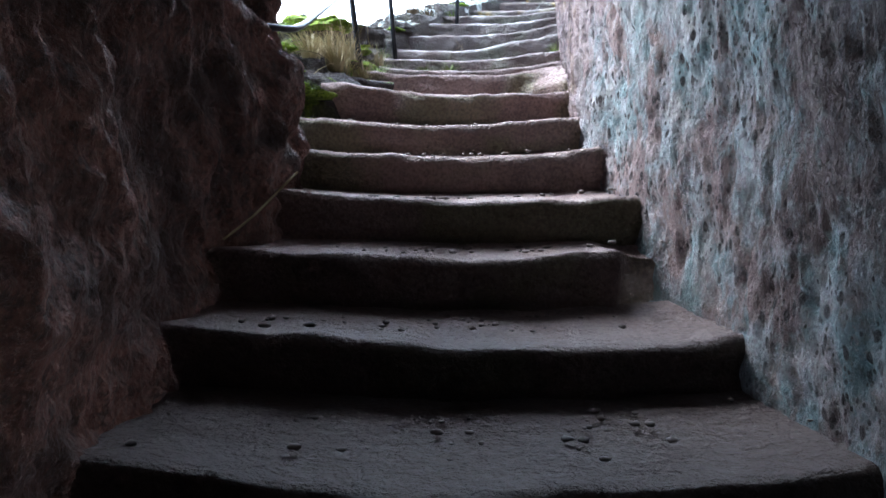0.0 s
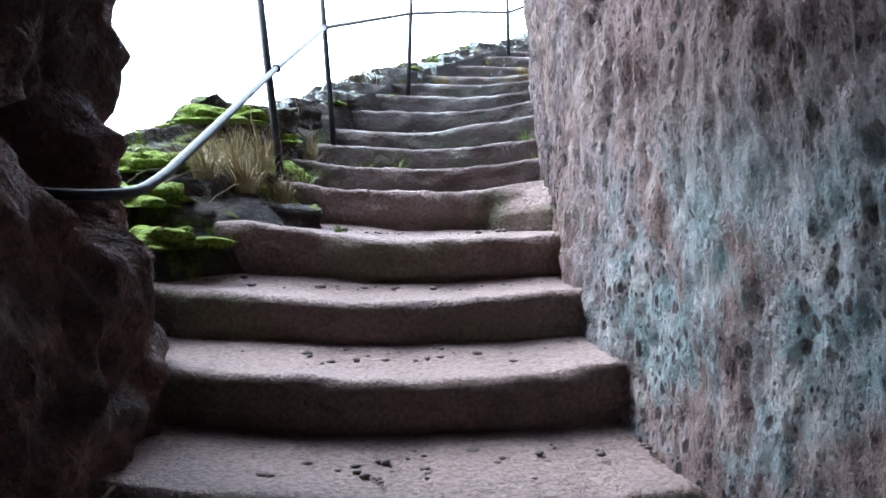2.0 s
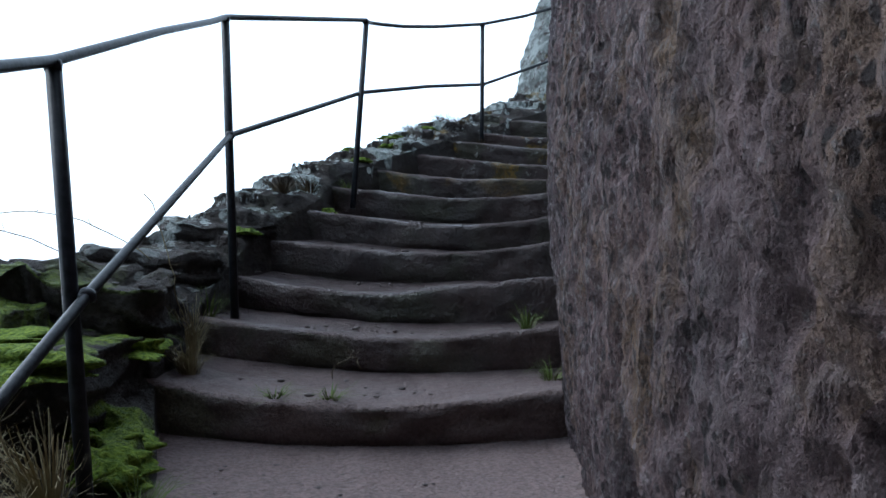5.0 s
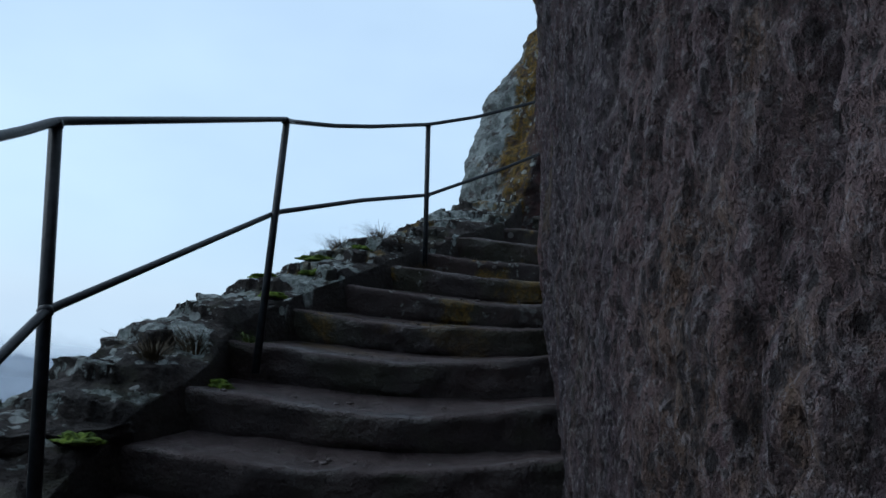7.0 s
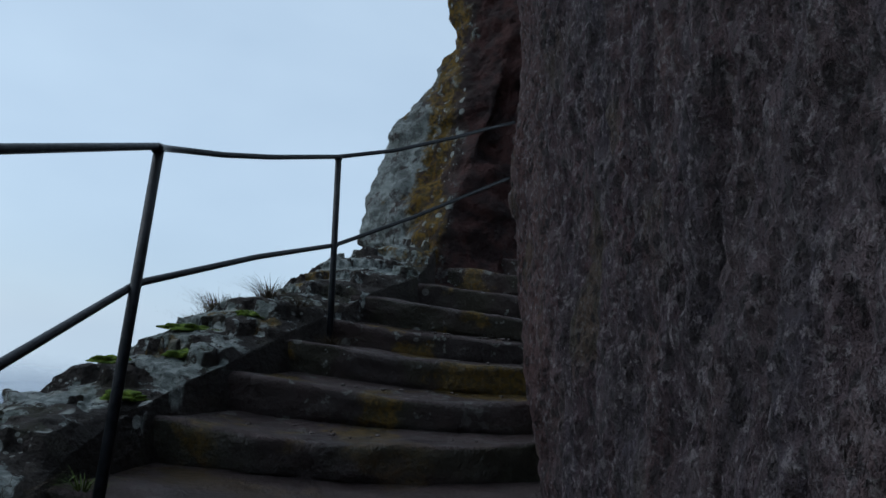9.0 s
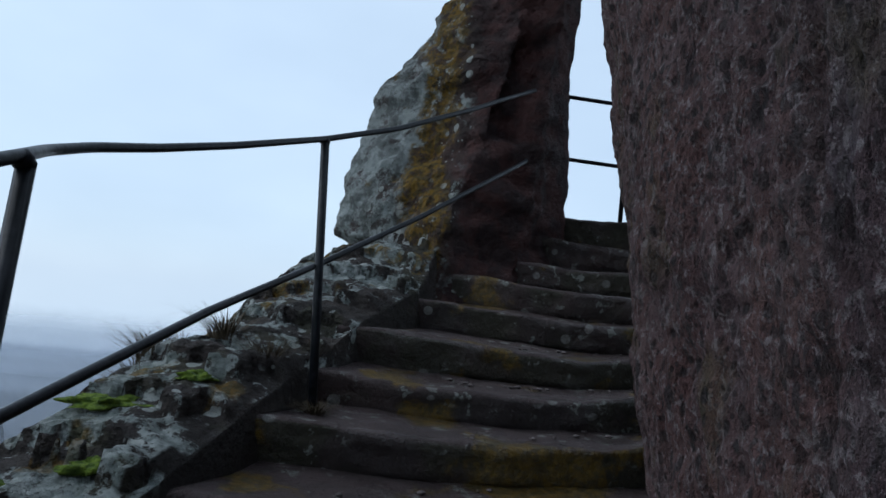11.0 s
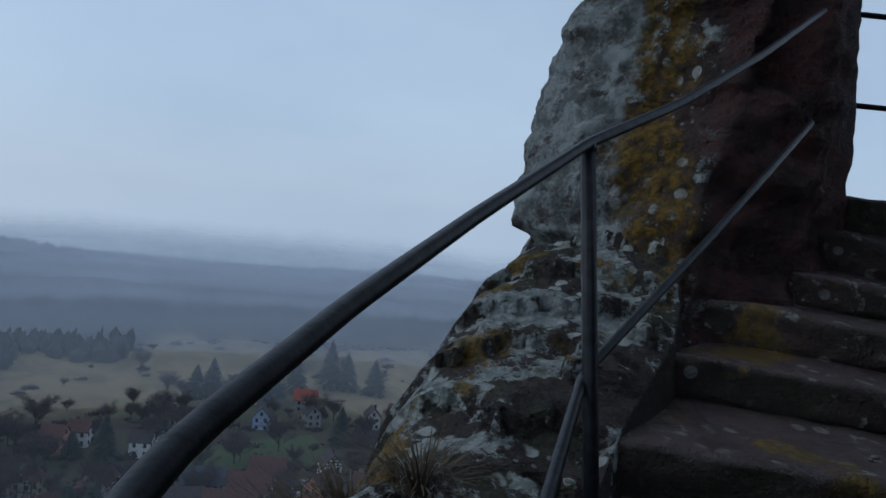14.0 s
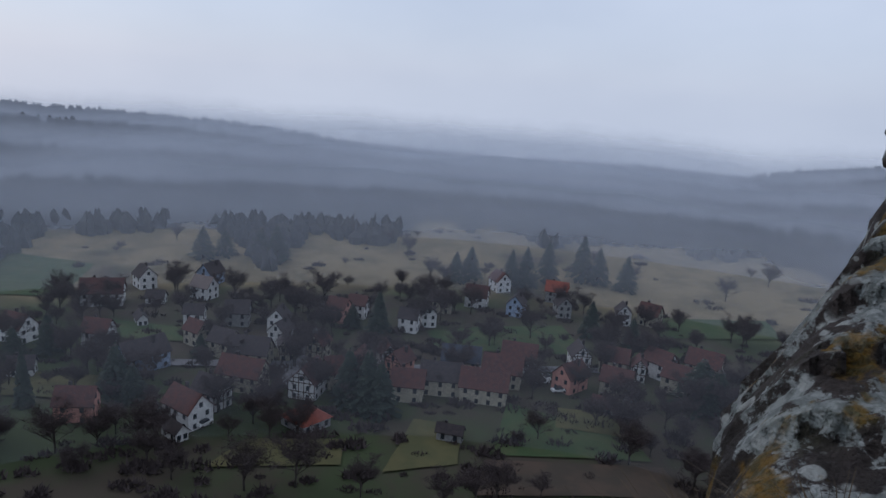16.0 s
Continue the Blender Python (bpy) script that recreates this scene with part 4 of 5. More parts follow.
def build_forest():
    """Woods on the far slopes, in one sheet of crowns."""
    rnd = random.Random(5)
    verts, faces = [], []
    count = 0
    while count < 17000:
        az, d = radians(rnd.uniform(-42, 50)), rnd.uniform(270, 700)
        deg = math.degrees(az)
        edge = 352 + 40 * fbm((deg * 0.12, 0, 0), 1.0, 3) + (14 if 6 < deg < 28 else 0) - 70 * math.exp(-((deg + 11) / 3.0) ** 2) - 60 * math.exp(-((deg + 30) / 3.5) ** 2)
        if d < edge:
            continue
        count += 1
        x, y = d * math.sin(az), 8.4 + d * math.cos(az)
        z, h, w = ground(x, y) - 1, rnd.uniform(6, 11), rnd.uniform(4, 7)
        n = len(verts)
        top = rnd.uniform(0.0, 0.45)
        for k in range(5):
            a = 2 * math.pi * k / 5 + rnd.random()
            verts.append((x + 0.45 * w * math.cos(a), y + 0.45 * w * math.sin(a), z))
        for k in range(5):
            a = 2 * math.pi * k / 5 + rnd.random()
            r = w * (0.35 + top * 0.5) * rnd.uniform(0.7, 1.2)
            verts.append((x + r * math.cos(a), y + r * math.sin(a), z + h * rnd.uniform(0.45, 0.7)))
        verts.append((x + rnd.gauss(0, 0.5), y, z + h))
        for k in range(5):
            m = (k + 1) % 5
            faces += [(n + k, n + m, n + 5 + m, n + 5 + k), (n + 5 + k, n + 5 + m, n + 10)]
    tagged(mesh_object("forest", verts, faces, FOREST, smooth=False), "dark woods on the far hillside, tinted blue-grey for haze", "forest", kind="stuff")


# half-clear white surface, denser with height, that imitates haze in the air
def haze_sheet_material(name, low, high, most, breadth):
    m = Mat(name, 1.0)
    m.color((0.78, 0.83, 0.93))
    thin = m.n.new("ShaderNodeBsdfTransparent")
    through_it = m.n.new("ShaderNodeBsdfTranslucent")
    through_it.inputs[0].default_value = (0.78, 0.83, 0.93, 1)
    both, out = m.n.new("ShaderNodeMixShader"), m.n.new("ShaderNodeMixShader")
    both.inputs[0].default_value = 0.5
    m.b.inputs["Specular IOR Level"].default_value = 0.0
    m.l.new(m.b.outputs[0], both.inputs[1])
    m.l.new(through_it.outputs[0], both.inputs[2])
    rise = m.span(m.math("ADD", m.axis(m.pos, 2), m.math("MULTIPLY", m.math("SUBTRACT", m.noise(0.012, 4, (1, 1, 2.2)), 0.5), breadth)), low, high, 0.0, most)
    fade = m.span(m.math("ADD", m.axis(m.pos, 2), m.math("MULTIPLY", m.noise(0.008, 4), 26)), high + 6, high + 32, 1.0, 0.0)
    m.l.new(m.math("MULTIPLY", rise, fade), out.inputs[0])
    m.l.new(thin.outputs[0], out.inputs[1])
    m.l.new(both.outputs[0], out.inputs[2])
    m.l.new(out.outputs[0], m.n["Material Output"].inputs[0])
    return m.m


def build_haze_sheets():
    """Translucent sheets, leaning back along the slopes, that stand in for the valley's haze."""
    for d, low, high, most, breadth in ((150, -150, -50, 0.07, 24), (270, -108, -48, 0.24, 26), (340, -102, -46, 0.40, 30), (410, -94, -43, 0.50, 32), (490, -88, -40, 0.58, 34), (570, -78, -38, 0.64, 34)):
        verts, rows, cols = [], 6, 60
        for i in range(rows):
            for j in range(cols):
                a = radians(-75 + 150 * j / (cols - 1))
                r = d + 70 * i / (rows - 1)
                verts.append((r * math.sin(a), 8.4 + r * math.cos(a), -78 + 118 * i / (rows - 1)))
        ob = mesh_object("haze_sheet", verts, grid_faces(rows, cols), haze_sheet_material("mist", low, high, most, breadth))
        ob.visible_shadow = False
        tagged(ob, "translucent sheet standing in for pale winter mist", "mist", kind="structure")


build_stair()
build_inner_wall()
build_tunnel()
build_ledge()
build_pillar()
build_railings()
build_valley()


# ---- the village and its gardens ----
GREEN = plain("garden_grass", (0.034, 0.060, 0.022), (0.050, 0.066, 0.026), 0.15, 1.0)
YELLOW = plain("winter_meadow", (0.085, 0.078, 0.032), (0.06, 0.062, 0.026), 0.12, 1.0)
SOIL = plain("bare_garden_soil", (0.065, 0.045, 0.032), (0.045, 0.036, 0.026), 0.15, 1.0)
ASPHALT = plain("village_asphalt", (0.13, 0.13, 0.135), (0.10, 0.10, 0.105), 0.3, 0.7)


def far(x, y):
    return 0.09 + (x - 0.09) * 1.231, 8.37 + (y - 8.37) * 1.231


def block(name, label, material, *corners, lift=0.35):
    patch(name, [far(*p) for p in corners], material, label, lift)


def home_at(x, y, w, wall, roof, turn=0.0, d=None, **more):
    return house(*far(x, y), w, 0.8 * d if d else max(5.8, w * 1.2), wall, roof, turn, **more)


def build_village():
    block("field", "green winter pasture below the wood", GREEN, (72, 194), (110, 200), (112, 214), (76, 212))
    block("field", "green winter pasture below the wood", GREEN, (-150, 196), (-92, 200), (-96, 232), (-150, 240))
    block("garden", "yellowish winter lawn behind the houses", YELLOW, (-1, 118), (12, 122), (14, 136), (4, 138))
    block("garden", "green garden lawn behind the houses", GREEN, (18, 126), (48, 126), (46, 136), (24, 147))
    block("garden", "yellowish winter lawn behind the houses", YELLOW, (-30, 117), (-8, 120), (-8, 129), (-26, 127))
    block("garden", "brown bare garden plots", SOIL, (14, 112), (50, 114), (49, 124), (17, 124))
    block("garden", "yellowish winter lawn behind the houses", YELLOW, (32, 137), (48, 134), (48, 144), (34, 146), lift=0.5)
    block("garden", "yellowish winter lawn behind the houses", YELLOW, (-92, 140), (-58, 138), (-60, 150), (-90, 152))
    block("garden", "green garden lawn behind the houses", GREEN, (-70, 172), (-48, 172), (-50, 182), (-72, 184))
    block("garden", "green garden lawn behind the houses", GREEN, (10, 176), (48, 178), (46, 200), (8, 190))
    block("road", "grey village street between the houses", ASPHALT, (-24.5, 150), (-20.5, 150), (-19.5, 186), (-22.5, 186), lift=0.6)
    block("road", "grey village street between the houses", ASPHALT, (-60, 156), (-60, 160), (80, 172), (80, 169), lift=0.55)
    home_at(-74, 214, 6.0, "white", "grey", 20)
    home_at(-79, 197, 7.5, "white", "red", 80, d=16)
    home_at(-57, 221, 6.5, "blue", "grey", -40)
    home_at(-55, 207, 6.0, "white", "tan", 50)
    home_at(-64, 183, 3.0, "white", "grey", 10, storeys=1)
    home_at(-86, 168, 6.5, "white", "red", 40)
    home_at(-68, 168, 6.0, "white", "red", 60)
    home_at(-54, 156, 7.0, "blue", "grey", -60, d=15)
    home_at(-30, 184, 5.6, "white", "grey", -15)
    home_at(-28, 175, 5.0, "white", "grey", -30)
    home_at(-25, 166, 4.6, "cream", "grey", 5, timber=True)
    home_at(-18, 168, 5.0, "cream", "red", -25, timber=True)
    home_at(-32, 161, 7.0, "cream", "grey", 70, d=13)
    home_at(-31, 149, 7.0, "cream", "red", 62, d=14)
    home_at(-35, 140, 6.0, "white", "grey", 45, timber=True)
    home_at(-37.5, 133, 6.5, "white", "red", 35, d=12)
    home_at(-38, 127, 3.0, "white", "grey", 30, storeys=1)
    home_at(-17.5, 148, 7.0, "white", "red", -22, d=12, timber=True)
    home_at(-11.5, 153, 6.5, "cream", "red", -75, d=10)
    home_at(-16, 134, 8.0, "grey", "orange", 40, d=10, storeys=1, hip=True)
    home_at(-7, 159, 5.2, "pink", "red", 0, timber=True)
    home_at(-2, 165, 4.6, "white", "red", 15, timber=True)
    home_at(1, 160, 5.4, "pink", "red", -35, timber=True)
    home_at(3, 148, 6.5, "cream", "red", 85, d=10)
    home_at(-57, 132, 6.0, "pink", "red", 70, d=10)
    home_at(-16, 195, 5.5, "pink", "red", 60)
    home_at(-11, 199, 5.0, "white", "red", 70)
    home_at(3, 190, 5.0, "white", "grey", 75)
    home_at(8, 195, 5.0, "white", "grey", 10)
    home_at(-39, 166, 6.0, "cream", "grey", 50)
    home_at(-41, 187, 6.0, "grey", "grey", 80)
    home_at(-51, 184, 4.5, "white", "grey", 75)
    home_at(-44, 134, 3.0, "white", "grey", 20, storeys=1)
    home_at(12, 207, 6.0, "cream", "grey", 88, d=10)
    home_at(32, 232, 6.0, "white", "red", 30)
    home_at(34, 208, 5.8, "blue", "grey", -10)
    home_at(49, 224, 6.0, "grey", "orange", 85, d=10)
    home_at(48, 210, 5.0, "grey", "grey", 20)
    home_at(23, 214, 6.5, "white", "red", 80)
    home_at(15, 163, 6.5, "cream", "slate", 88, d=13)
    home_at(29, 167, 6.5, "white", "red", 86, d=12, timber=True)
    home_at(39, 157, 6.2, "pink", "red", -35, d=10)
    home_at(44, 170, 5.6, "white", "grey", 15, timber=True)
    home_at(52, 168, 6.0, "cream", "red", 85, d=10)
    home_at(57, 165, 3.8, "white", "red", 5, timber=True)
    home_at(63, 168, 6.0, "white", "red", 60, d=10, timber=True)
    home_at(49, 155, 6.0, "cream", "red", 80, d=10)
    home_at(51, 151, 3.6, "white", "grey", 0, storeys=1)
    home_at(64, 159, 6.0, "cream", "red", 75, d=9)
    home_at(44, 146, 3.4, "grey", "red", 80, storeys=1)
    home_at(19, 149, 7.5, "cream", "red", 86, d=15)
    home_at(24, 158, 7.0, "cream", "red", 84, d=13)
    home_at(10, 152, 7.0, "cream", "grey", 88, d=13)
    home_at(73, 206, 6.0, "cream", "red", 70)
    home_at(65, 206, 5.0, "white", "grey", 10)
    home_at(74, 168, 7.0, "cream", "red", 80, d=12)
    home_at(11, 131, 2.6, "grey", "grey", 80, storeys=1)
    home_at(-66, 200, 4.0, "white", "grey", 70, storeys=1)
    home_at(-47, 172, 5.0, "cream", "red", 40)
    home_at(-76, 150, 4.6, "white", "grey", 75, storeys=1)


def build_trees():
    k = 0
    for x, y, h, w in ((-42, 247, 17, 9), (-48, 250, 14, 9), (-66, 245, 14, 9), (-60, 250, 12, 8), (-5, 187, 14, 6), (-9, 144, 15, 7), (-5, 142, 16, 8), (-2.5, 140, 14, 7), (-68, 135, 15, 3), (-76, 161, 12, 6),
                       (-54, 142, 14, 7), (-50, 140, 10, 6), (36, 236, 16, 7), (41, 237, 17, 8), (49, 242, 19, 8), (62, 247, 20, 9), (67, 244, 16, 8)):
        k += 1
        conifer(*far(x, y), h, w, k)
    for x, y, h, w in ((18, 238, 13, 7), (23, 240, 15, 8), (75, 238, 15, 8), (52, 192, 13, 6), (62, 187, 10, 5), (66, 151, 14, 12), (69, 149, 12, 10), (46, 136, 4, 2.5), (-12, 190, 8, 5), (-82, 158, 9, 6), (-44, 164, 7, 4)):
        k += 1
        conifer(*far(x, y), h, w, k)
    rnd = random.Random(11)
    kinds = [bare_tree(0, 150, 8, 8, 101), bare_tree(0, 150, 10, 9, 102), bare_tree(0, 150, 6, 7, 103), bare_tree(0, 150, 9, 11, 104)]
    spots = [(10, 240), (14, 236), (28, 244), (79, 240), (0, 262), (72, 262), (-18, 250), (-35, 200), (-28, 196), (-36, 206), (26, 190), (34, 188), (60, 198), (68, 200), (6, 205), (-20, 208), (-4, 214), (54, 214), (44, 216),
             (-48, 150), (-58, 147), (-62, 160), (-28, 137), (-24, 134), (-20, 128), (30, 150), (6, 170), (14, 173), (70, 190), (77, 184), (-88, 178), (-80, 186), (-70, 158), (-40, 152), (22, 132), (28, 134), (40, 140),
             (-6, 110), (2, 108), (8, 107), (14, 109), (19, 110), (24, 112), (-14, 112), (-22, 110), (-40, 118), (-48, 114), (-56, 120), (-34, 112), (58, 132), (64, 138), (56, 142), (72, 142), (62, 128), (-66, 118)]
    for n, (x, y) in enumerate(spots):
        px, py = far(x + rnd.uniform(-2, 2), y + rnd.uniform(-2, 2))
        size = rnd.uniform(0.75, 1.25)
        m = Matrix.Translation((px, py, ground(px, py) - 0.2)) @ Matrix.Rotation(rnd.uniform(0, 6.28), 4, "Z") @ Matrix.Scale(size, 4)
        if n < len(kinds):
            kinds[n].matrix_basis = m
        else:
            copy_thing(kinds[n % 4], m)
    for n in range(330):
        az, d = radians(rnd.uniform(-36, 34)), rnd.uniform(140, 345)
        px, py = d * math.sin(az), 8.4 + d * math.cos(az)
        if d > 262 and rnd.random() < 0.9 or (-2 < px < 50 and d < 175):
            continue
        m = Matrix.Translation((px, py, ground(px, py) - 0.2)) @ Matrix.Rotation(rnd.uniform(0, 6.28), 4, "Z") @ Matrix.Scale(rnd.uniform(0.65, 1.2), 4)
        copy_thing(kinds[n % 4], m)
    # hedges and scrub over the gardens and the hillside
    verts, faces = [], []
    for n in range(900):
        az, d = radians(rnd.uniform(-36, 36)), rnd.uniform(125, 370)
        x, y = d * math.sin(az), 8.4 + d * math.cos(az)
        if d > 255 and rnd.random() < 0.9:
            continue
        s, z = rnd.uniform(0.7, 2.4), ground(x, y)
        wide = rnd.uniform(0.8, 2.2) * s
        for q in range(34):
            a, r = rnd.uniform(0, 6.28), math.sqrt(rnd.random())
            p = Vector((x + wide * r * math.cos(a), y + s * r * math.sin(a), z))
            h = s * rnd.uniform(0.6, 1.4) * (1 - 0.5 * r)
            t = len(verts)
            verts += [p + Vector((0.16 * s, 0, 0)), p - Vector((0.16 * s, 0.1, 0)), p + Vector((rnd.gauss(0, 0.3) * s, rnd.gauss(0, 0.3) * s, h)), p + Vector((rnd.gauss(0, 0.5) * s, rnd.gauss(0, 0.5) * s, 0.6 * h))]
            faces += [(t, t + 1, t + 2), (t, t + 3, t + 1)]
    tagged(mesh_object("scrub", verts, faces, TWIGS, smooth=False), "brown winter hedges and scrub among the gardens", "scrub", kind="stuff")


def build_car(x, y, turn):
    car = empty("car", (*far(x, y), ground(*far(x, y)) + 0.6), label="white car parked beside the village street", category="car", group="parked cars")
    car.rotation_euler = (0, 0, radians(turn))
    bm = bmesh.new()
    box(bm, (-2.1, -0.85, 0.3), (2.1, 0.85, 0.95))
    bmesh.ops.bevel(bm, geom=bm.edges[:], offset=0.15, segments=2, affect="EDGES")
    part("body", bm, WALLS["white"], car)
    bm = bmesh.new()
    box(bm, (-1.3, -0.75, 0.95), (1.0, 0.75, 1.5))
    for v in bm.verts:
        if v.co.z > 1.2:
            v.co.x *= 0.75
    part("cabin", bm, PANE, car, "dark glazed cabin")
    for sx in (-1.3, 1.3):
        for sy in (-0.8, 0.8):
            bm = bmesh.new()
            bmesh.ops.create_cone(bm, cap_ends=True, segments=12, radius1=0.33, radius2=0.33, depth=0.2, matrix=Matrix.Translation((sx, sy, 0.33)) @ Matrix.Rotation(radians(90), 4, "X"))
            part("wheel", bm, TIMBER, car)


build_village()
build_trees()
build_forest()
build_haze_sheets()
for spot in ((33, 158, 20), (34.5, 161, 100), (36, 154, 15), (-34, 131, 60)):
    build_car(*spot)


# ---- small things on the rock ----
MOSS = plain("bright_cushion_moss", (0.045, 0.075, 0.009), (0.13, 0.18, 0.018), 45, 1.0, 0, 0.02)
# lighter copy of the moss colour, for cushions before y 5.7
BRIGHTMOSS = plain("lighter_ledge_moss", (0.06, 0.10, 0.010), (0.17, 0.23, 0.022), 60, 1.0, 0, 0.02)
STRAWGRASS = plain("dry_grass_blades", (0.20, 0.16, 0.085), (0.28, 0.24, 0.14), 12, 0.9)
GREENGRASS = plain("green_grass_blades", (0.07, 0.11, 0.02), (0.12, 0.15, 0.035), 12, 0.8)
DARKGRASS = plain("withered_brown_grass", (0.06, 0.045, 0.028), (0.10, 0.075, 0.045), 12, 0.9)
STONE = plain("loose_grit", (0.16, 0.13, 0.125), (0.09, 0.075, 0.07), 25, 0.8)


def rest(at):
    """The place on the rock under a point, or the point itself."""
    bpy.context.view_layer.update()
    hit, place, _, _, ob, _ = scene.ray_cast(bpy.context.evaluated_depsgraph_get(), Vector(at) + Vector((0, 0, 0.35)), Vector((0, 0, -1)), distance=0.9)
    return place if hit and ob.name.split(".")[0] in ("cliff_shoulder", "rock_slab", "step") else Vector(at)


def grass_tuft(at, height, spread, count, material, seed, label, lean=(0, 0)):
    """A tuft of bent, tapered blades."""
    rnd = random.Random(seed)
    verts, faces = [], []
    for k in range(count):
        a, r = rnd.uniform(0, 6.28), spread * math.sqrt(rnd.random())
        root = Vector((0.5 * r * math.cos(a), 0.5 * r * math.sin(a), -0.02))
        h = height * rnd.uniform(0.5, 1.1)
        out = Vector((math.cos(a) * r * rnd.uniform(0.8, 2.2) + lean[0] * h, math.sin(a) * r * rnd.uniform(0.8, 2.2) + lean[1] * h, 0))
        side = Vector((-math.sin(a), math.cos(a), 0)) * rnd.uniform(0.0018, 0.0042)
        n = len(verts)
        for q in range(5):
            t = q / 4
            p = root + out * t * t + Vector((0, 0, h * (t - 0.35 * t * t * rnd.uniform(0.3, 1.5))))
            w = side * (1 - 0.85 * t)
            verts += [p + w, p - w]
        faces += [(n + 2 * q, n + 2 * q + 1, n + 2 * q + 3, n + 2 * q + 2) for q in range(4)]
    tuft = mesh_object("grass_tuft", verts, faces, material, smooth=False)
    tuft.location = rest(at)
    return tagged(tuft, label, "grass", group="grass tufts")


def moss_cushion(at, size, seed):
    v, f = lump((0, 0, 0), (1.25 * size[0], 1.25 * size[1], size[2]), seed, 0.7, 26, 44, 0.2)
    v = [p * (1 + 0.09 * noise.noise(p * 26 + Vector((seed, 0, 0))) + 0.05 * noise.noise(p * 70)) for p in v]
    ob = mesh_object("moss_cushion", v, f, BRIGHTMOSS if at[1] < 5.7 else MOSS)
    ob.location = rest(at)
    return tagged(ob, "bright green moss cushion on the rock ledge", "moss", group="moss cushions")


def rock_slab(at, size, turn, tilt, seed, label="broken flat sandstone slab on the cliff edge"):
    """A split, weathered slab: a box grid worn by noise."""
    n = 14
    bm = bmesh.new()
    bmesh.ops.create_cube(bm, size=1)
    bmesh.ops.subdivide_edges(bm, edges=bm.edges[:], cuts=n, use_grid_fill=True)
    for v in bm.verts:
        c = v.co
        r = max(abs(c.x), abs(c.y))
        corner = Vector((abs(c.x), abs(c.y), 0)).length
        c.x, c.y = c.x * (1 - 0.28 * max(0, corner - 0.5)), c.y * (1 - 0.28 * max(0, corner - 0.5))
        p = Vector((c.x * size[0], c.y * size[1], c.z * size[2]))
        q = p * 3.2 + Vector((seed * 4.3, seed * 1.9, seed))
        d = Vector((noise.noise(q), noise.noise(q + Vector((9, 0, 0))), 0.6 * noise.noise(q + Vector((0, 9, 0)))))
        e = Vector((noise.noise(q * 3.4), noise.noise(q * 3.4 + Vector((5, 0, 0))), noise.noise(q * 3.4 + Vector((0, 5, 0)))))
        layer = 0.03 * math.sin(c.z * 14 + seed) * (1 if r > 0.42 else 0)
        v.co = p * (1 + layer) + d * min(size) * 0.30 + e * min(size) * 0.16 + 0.10 * min(size) * Vector((0, 0, math.floor(6 * noise.noise(q * 1.5)) / 4))
        if r > 0.4 and abs(c.z) > 0.4:
            v.co.z *= 0.86
    me = bpy.data.meshes.new("rock_slab")
    bm.to_mesh(me)
    bm.free()
    me.materials.append(LEDGE)
    me.polygons.foreach_set("use_smooth", [True] * len(me.polygons))
    ob = new("rock_slab", me)
    ob.matrix_basis = pose(*at, tilt[0], tilt[1], turn)
    return tagged(ob, label, "rock", group="slabs on the cliff edge")


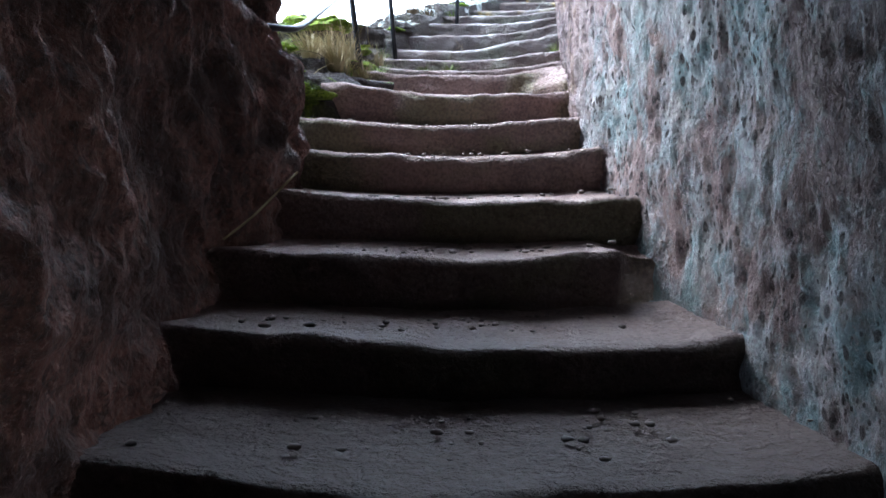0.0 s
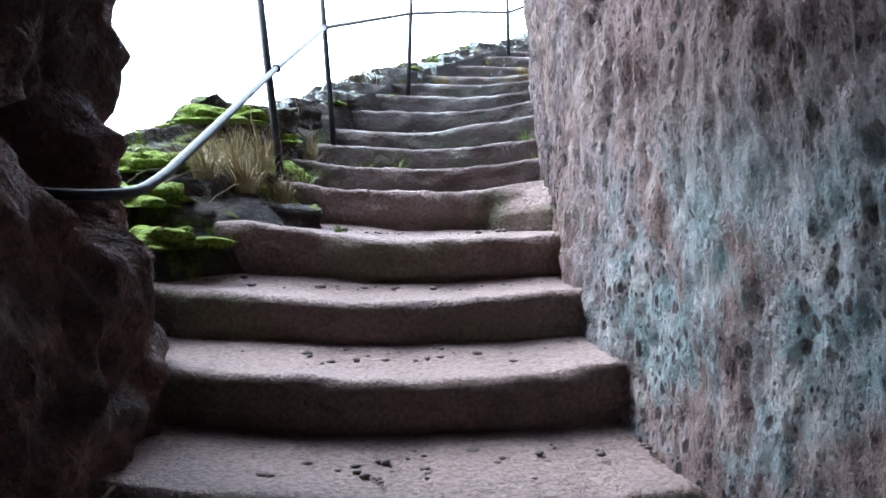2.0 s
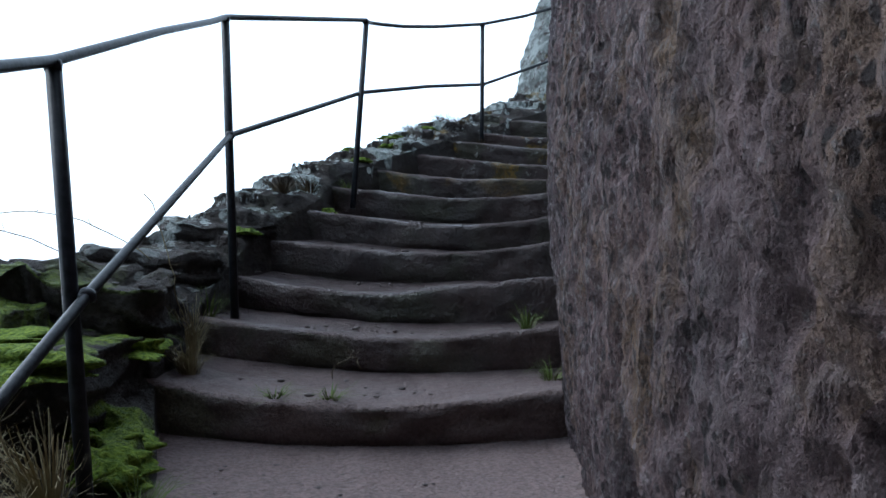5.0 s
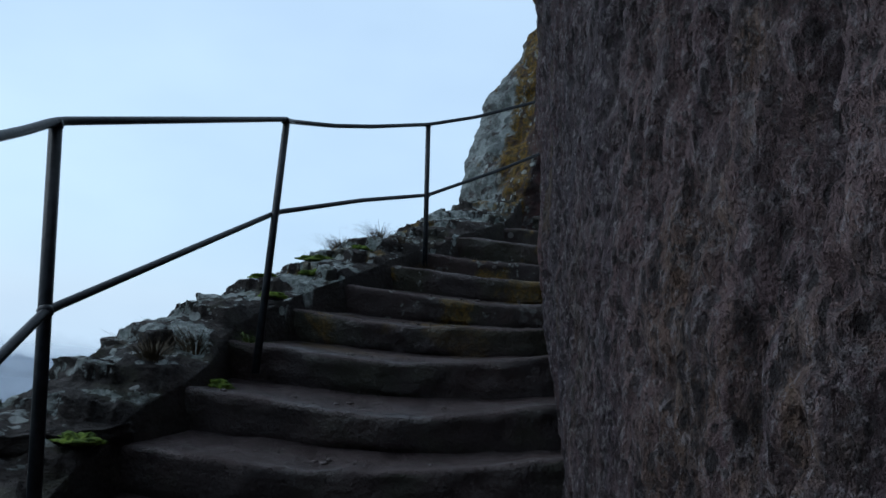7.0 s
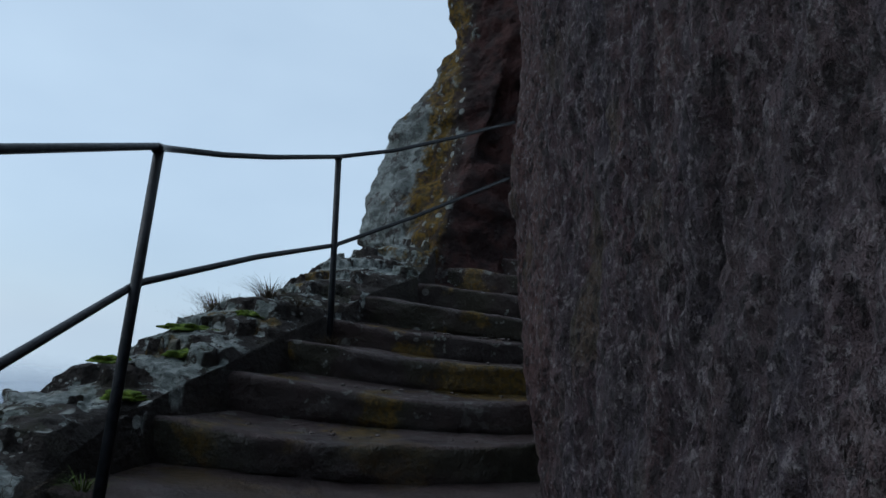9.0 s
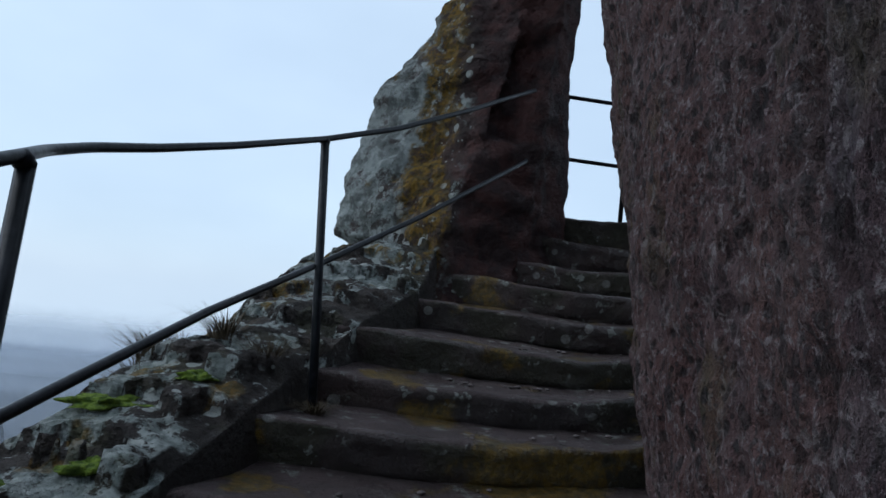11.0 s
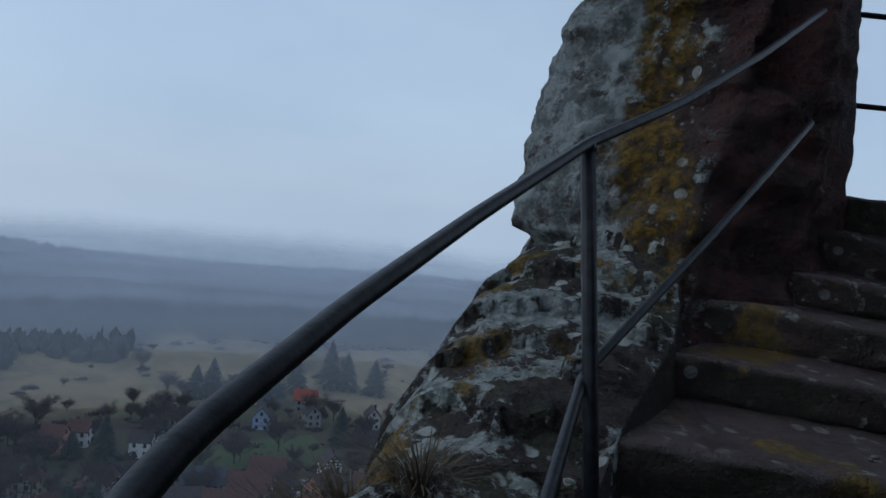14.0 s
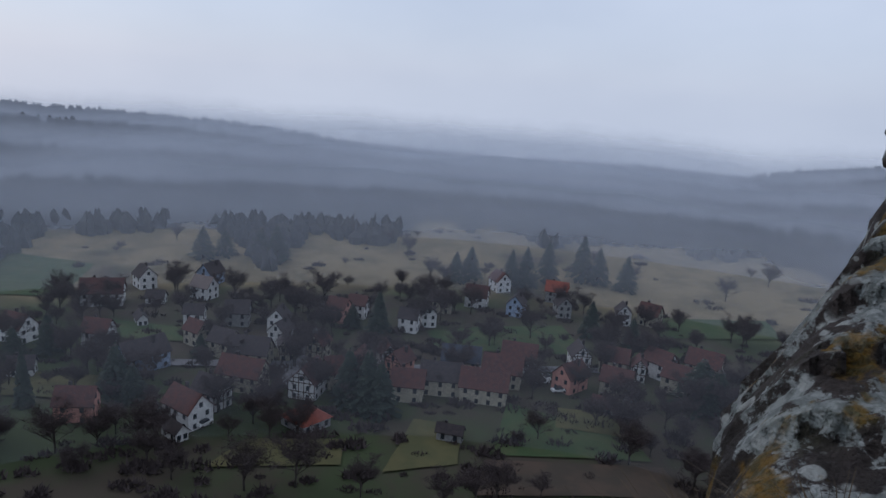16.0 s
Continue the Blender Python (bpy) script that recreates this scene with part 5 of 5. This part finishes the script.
def build_small():
    slabs = [((-0.92, 5.85, 2.50), (0.70, 0.52, 0.32), 8), ((-0.98, 5.25, 2.34), (0.70, 0.60, 0.18), -6), ((-0.92, 4.62, 2.05), (0.72, 0.50, 0.18), 10), ((-1.0, 4.05, 1.78), (0.70, 0.5, 0.15), 3),
             ((-0.84, 6.55, 2.66), (0.62, 0.5, 0.16), 15), ((-0.62, 7.05, 2.82), (0.58, 0.45, 0.15), 25), ((-0.42, 7.6, 2.98), (0.55, 0.45, 0.16), 30), ((-0.30, 8.05, 3.10), (0.55, 0.4, 0.16), 32), ((0.05, 8.5, 3.30), (0.5, 0.4, 0.16), 38),
             ((0.42, 8.95, 3.46), (0.5, 0.42, 0.16), 42), ((0.80, 9.4, 3.62), (0.5, 0.42, 0.16), 45), ((0.50, 9.25, 3.52), (0.42, 0.42, 0.16), 20)]
    for k, (at, size, turn) in enumerate(slabs):
        rock_slab(at, size, turn, (random.uniform(-5, 5), random.uniform(-6, 6)), k)
    rock_slab((-0.46, 4.28, 1.93), (0.3, 0.24, 0.12), 10, (0, 0), 41, "small flat stone at the foot of the post")
    for k, (at, size) in enumerate([((-0.98, 3.92, 1.92), (0.20, 0.15, 0.07)), ((-0.82, 3.70, 1.80), (0.16, 0.12, 0.06)), ((-1.05, 4.3, 2.08), (0.22, 0.14, 0.07)), ((-0.85, 4.95, 2.30), (0.18, 0.12, 0.06)), ((-1.05, 5.3, 2.54), (0.18, 0.12, 0.05)),
                                    ((-0.56, 4.92, 2.18), (0.10, 0.08, 0.06)), ((-0.64, 5.1, 2.25), (0.12, 0.09, 0.05)), ((-0.70, 5.55, 2.44), (0.13, 0.10, 0.05)), ((-0.45, 6.85, 2.90), (0.06, 0.05, 0.03)), ((-0.02, 7.45, 3.14), (0.05, 0.04, 0.025)),
                                    ((0.20, 8.35, 3.50), (0.06, 0.05, 0.03)), ((0.45, 8.75, 3.66), (0.07, 0.05, 0.03)), ((0.52, 9.15, 3.72), (0.10, 0.07, 0.03)), ((0.15, 8.75, 3.60), (0.06, 0.05, 0.03)), ((0.80, 9.15, 3.78), (0.05, 0.04, 0.025))]):
        moss_cushion(at, size, k)
    dry, green, brown = "dry straw-coloured grass tuft growing on the ledge", "green grass tuft growing in a joint", "withered brown grass tuft on the cliff edge"
    for k, (at, h, r) in enumerate([((-0.60, 4.62, 2.05), 0.34, 0.10), ((-0.72, 4.5, 2.05), 0.30, 0.12), ((-0.62, 4.25, 1.95), 0.26, 0.12), ((-0.85, 4.75, 2.2), 0.24, 0.12), ((-0.55, 6.0, 2.5), 0.28, 0.09), ((-0.5, 5.75, 2.40), 0.22, 0.08), ((-0.75, 4.15, 1.93), 0.2, 0.14), ((-0.5, 4.5, 2.0), 0.24, 0.10), ((-0.62, 4.4, 2.0), 0.3, 0.16), ((-0.9, 4.4, 2.1), 0.2, 0.16)]):
        grass_tuft(at, h, r, 150, STRAWGRASS, k, dry, (-0.2, -0.1))
    for k, (at, h, r) in enumerate([((0.05, 5.5, 2.32), 0.09, 0.06), ((-0.15, 5.52, 2.32), 0.08, 0.07), ((0.92, 6.02, 2.50), 0.16, 0.06), ((0.95, 5.70, 2.34), 0.12, 0.07), ((-0.42, 4.75, 2.0), 0.14, 0.08), ((-0.52, 6.25, 2.55), 0.2, 0.07), ((-0.2, 4.1, 1.93), 0.07, 0.03), ((0.1, 7.8, 3.24), 0.1, 0.06)]):
        grass_tuft(at, h, r, 60, GREENGRASS, 20 + k, green)
    for k, (at, h, r) in enumerate([((0.70, 9.66, 3.80), 0.20, 0.12), ((0.84, 9.76, 3.84), 0.21, 0.13), ((1.0, 9.66, 3.86), 0.18, 0.15), ((1.12, 9.35, 3.80), 0.18, 0.10), ((0.65, 9.5, 3.74), 0.2, 0.12), ((-0.15, 7.62, 3.16), 0.18, 0.12), ((-0.3, 7.35, 3.02), 0.16, 0.1), ((1.28, 9.15, 3.74), 0.10, 0.08)]):
        grass_tuft(at, h, r, 170, DARKGRASS, 40 + k, brown, (-0.25, 0.0))
    # dead bramble shoots and stalks over the ledge
    rnd = random.Random(8)
    for k, (a, b, h) in enumerate([((-0.85, 5.75, 2.68), (-1.55, 5.2, 2.78), 0.10), ((-0.7, 5.9, 2.72), (-1.2, 5.6, 2.86), 0.08), ((-0.55, 4.3, 1.98), (-0.95, 3.75, 1.9), 0.18), ((-0.6, 4.6, 2.05), (-0.62, 4.35, 2.55), 0.02),
                                   ((-0.66, 4.55, 2.05), (-0.8, 4.2, 2.1), 0.22), ((-0.58, 5.95, 2.5), (-0.70, 5.8, 2.98), 0.03), ((-0.70, 4.1, 1.95), (-1.1, 3.9, 1.9), 0.2), ((-0.5, 4.45, 2.0), (-0.75, 3.9, 1.88), 0.14), ((0.05, 5.48, 2.33), (0.16, 5.40, 2.38), 0.06)]):
        a, b = Vector(a), Vector(b)
        pts = []
        for q in range(12):
            t = q / 11
            pts.append(a.lerp(b, t) + Vector((0.012 * rnd.uniform(-1, 1), 0.012 * rnd.uniform(-1, 1), 4 * h * t * (1 - t))))
        stalk = empty("dead_stalk", a, label="thin dead stalk arching over the mossy ledge", category="twig", group="dead stalks")
        part_at(stalk, "stem", *tube(pts, 0.0022, 5), STRAWGRASS if k % 2 else DARKGRASS)
        for q in range(2, 10, 2):
            d = Vector((rnd.gauss(0, 1), rnd.gauss(0, 1), rnd.uniform(0, 1))).normalized() * rnd.uniform(0.03, 0.09)
            part_at(stalk, "side_shoot", *tube([pts[q], pts[q] + d * 0.5, pts[q] + d + Vector((0, 0, 0.01))], 0.0013, 4), DARKGRASS)
    # grit and dead leaves on the treads
    rnd = random.Random(3)
    verts, faces = [], []
    for i, (a, b, z) in enumerate(EDGES[3:24]):
        nxt = EDGES[i + 4]
        for k in range(46 if i < 6 else 26):
            u, v = min(0.97, max(0.03, rnd.gauss(0.5, 0.25))), rnd.uniform(0.12, 0.9)
            p = [(a[c] * (1 - u) + b[c] * u) * (1 - v) + (nxt[0][c] * (1 - u) + nxt[1][c] * u) * v for c in (0, 1)]
            s = rnd.choice((0.004, 0.005, 0.006, 0.008, 0.012))
            zz = z - 0.035 * max(0.0, 1 - ((u - 0.5) / 0.46) ** 2) - 0.008
            w, f = lump((p[0], p[1], zz), (s * rnd.uniform(1, 1.8), s, s * 0.6), k + i, 0.5, 4, 6)
            q = len(verts)
            verts += w
            faces += [tuple(x + q for x in y) for y in f]
    tagged(mesh_object("grit", verts, faces, STONE), "loose grit and small stones on the worn treads", "grit", kind="stuff")
    v, f = tube(bent([(-0.70, 2.30, 1.20), (-0.62, 2.36, 1.27), (-0.55, 2.45, 1.36), (-0.50, 2.5, 1.42)]), 0.004, 5)
    tagged(mesh_object("twig", v, f, STRAWGRASS), "thin pale dead twig lying on the step", "twig")


build_small()
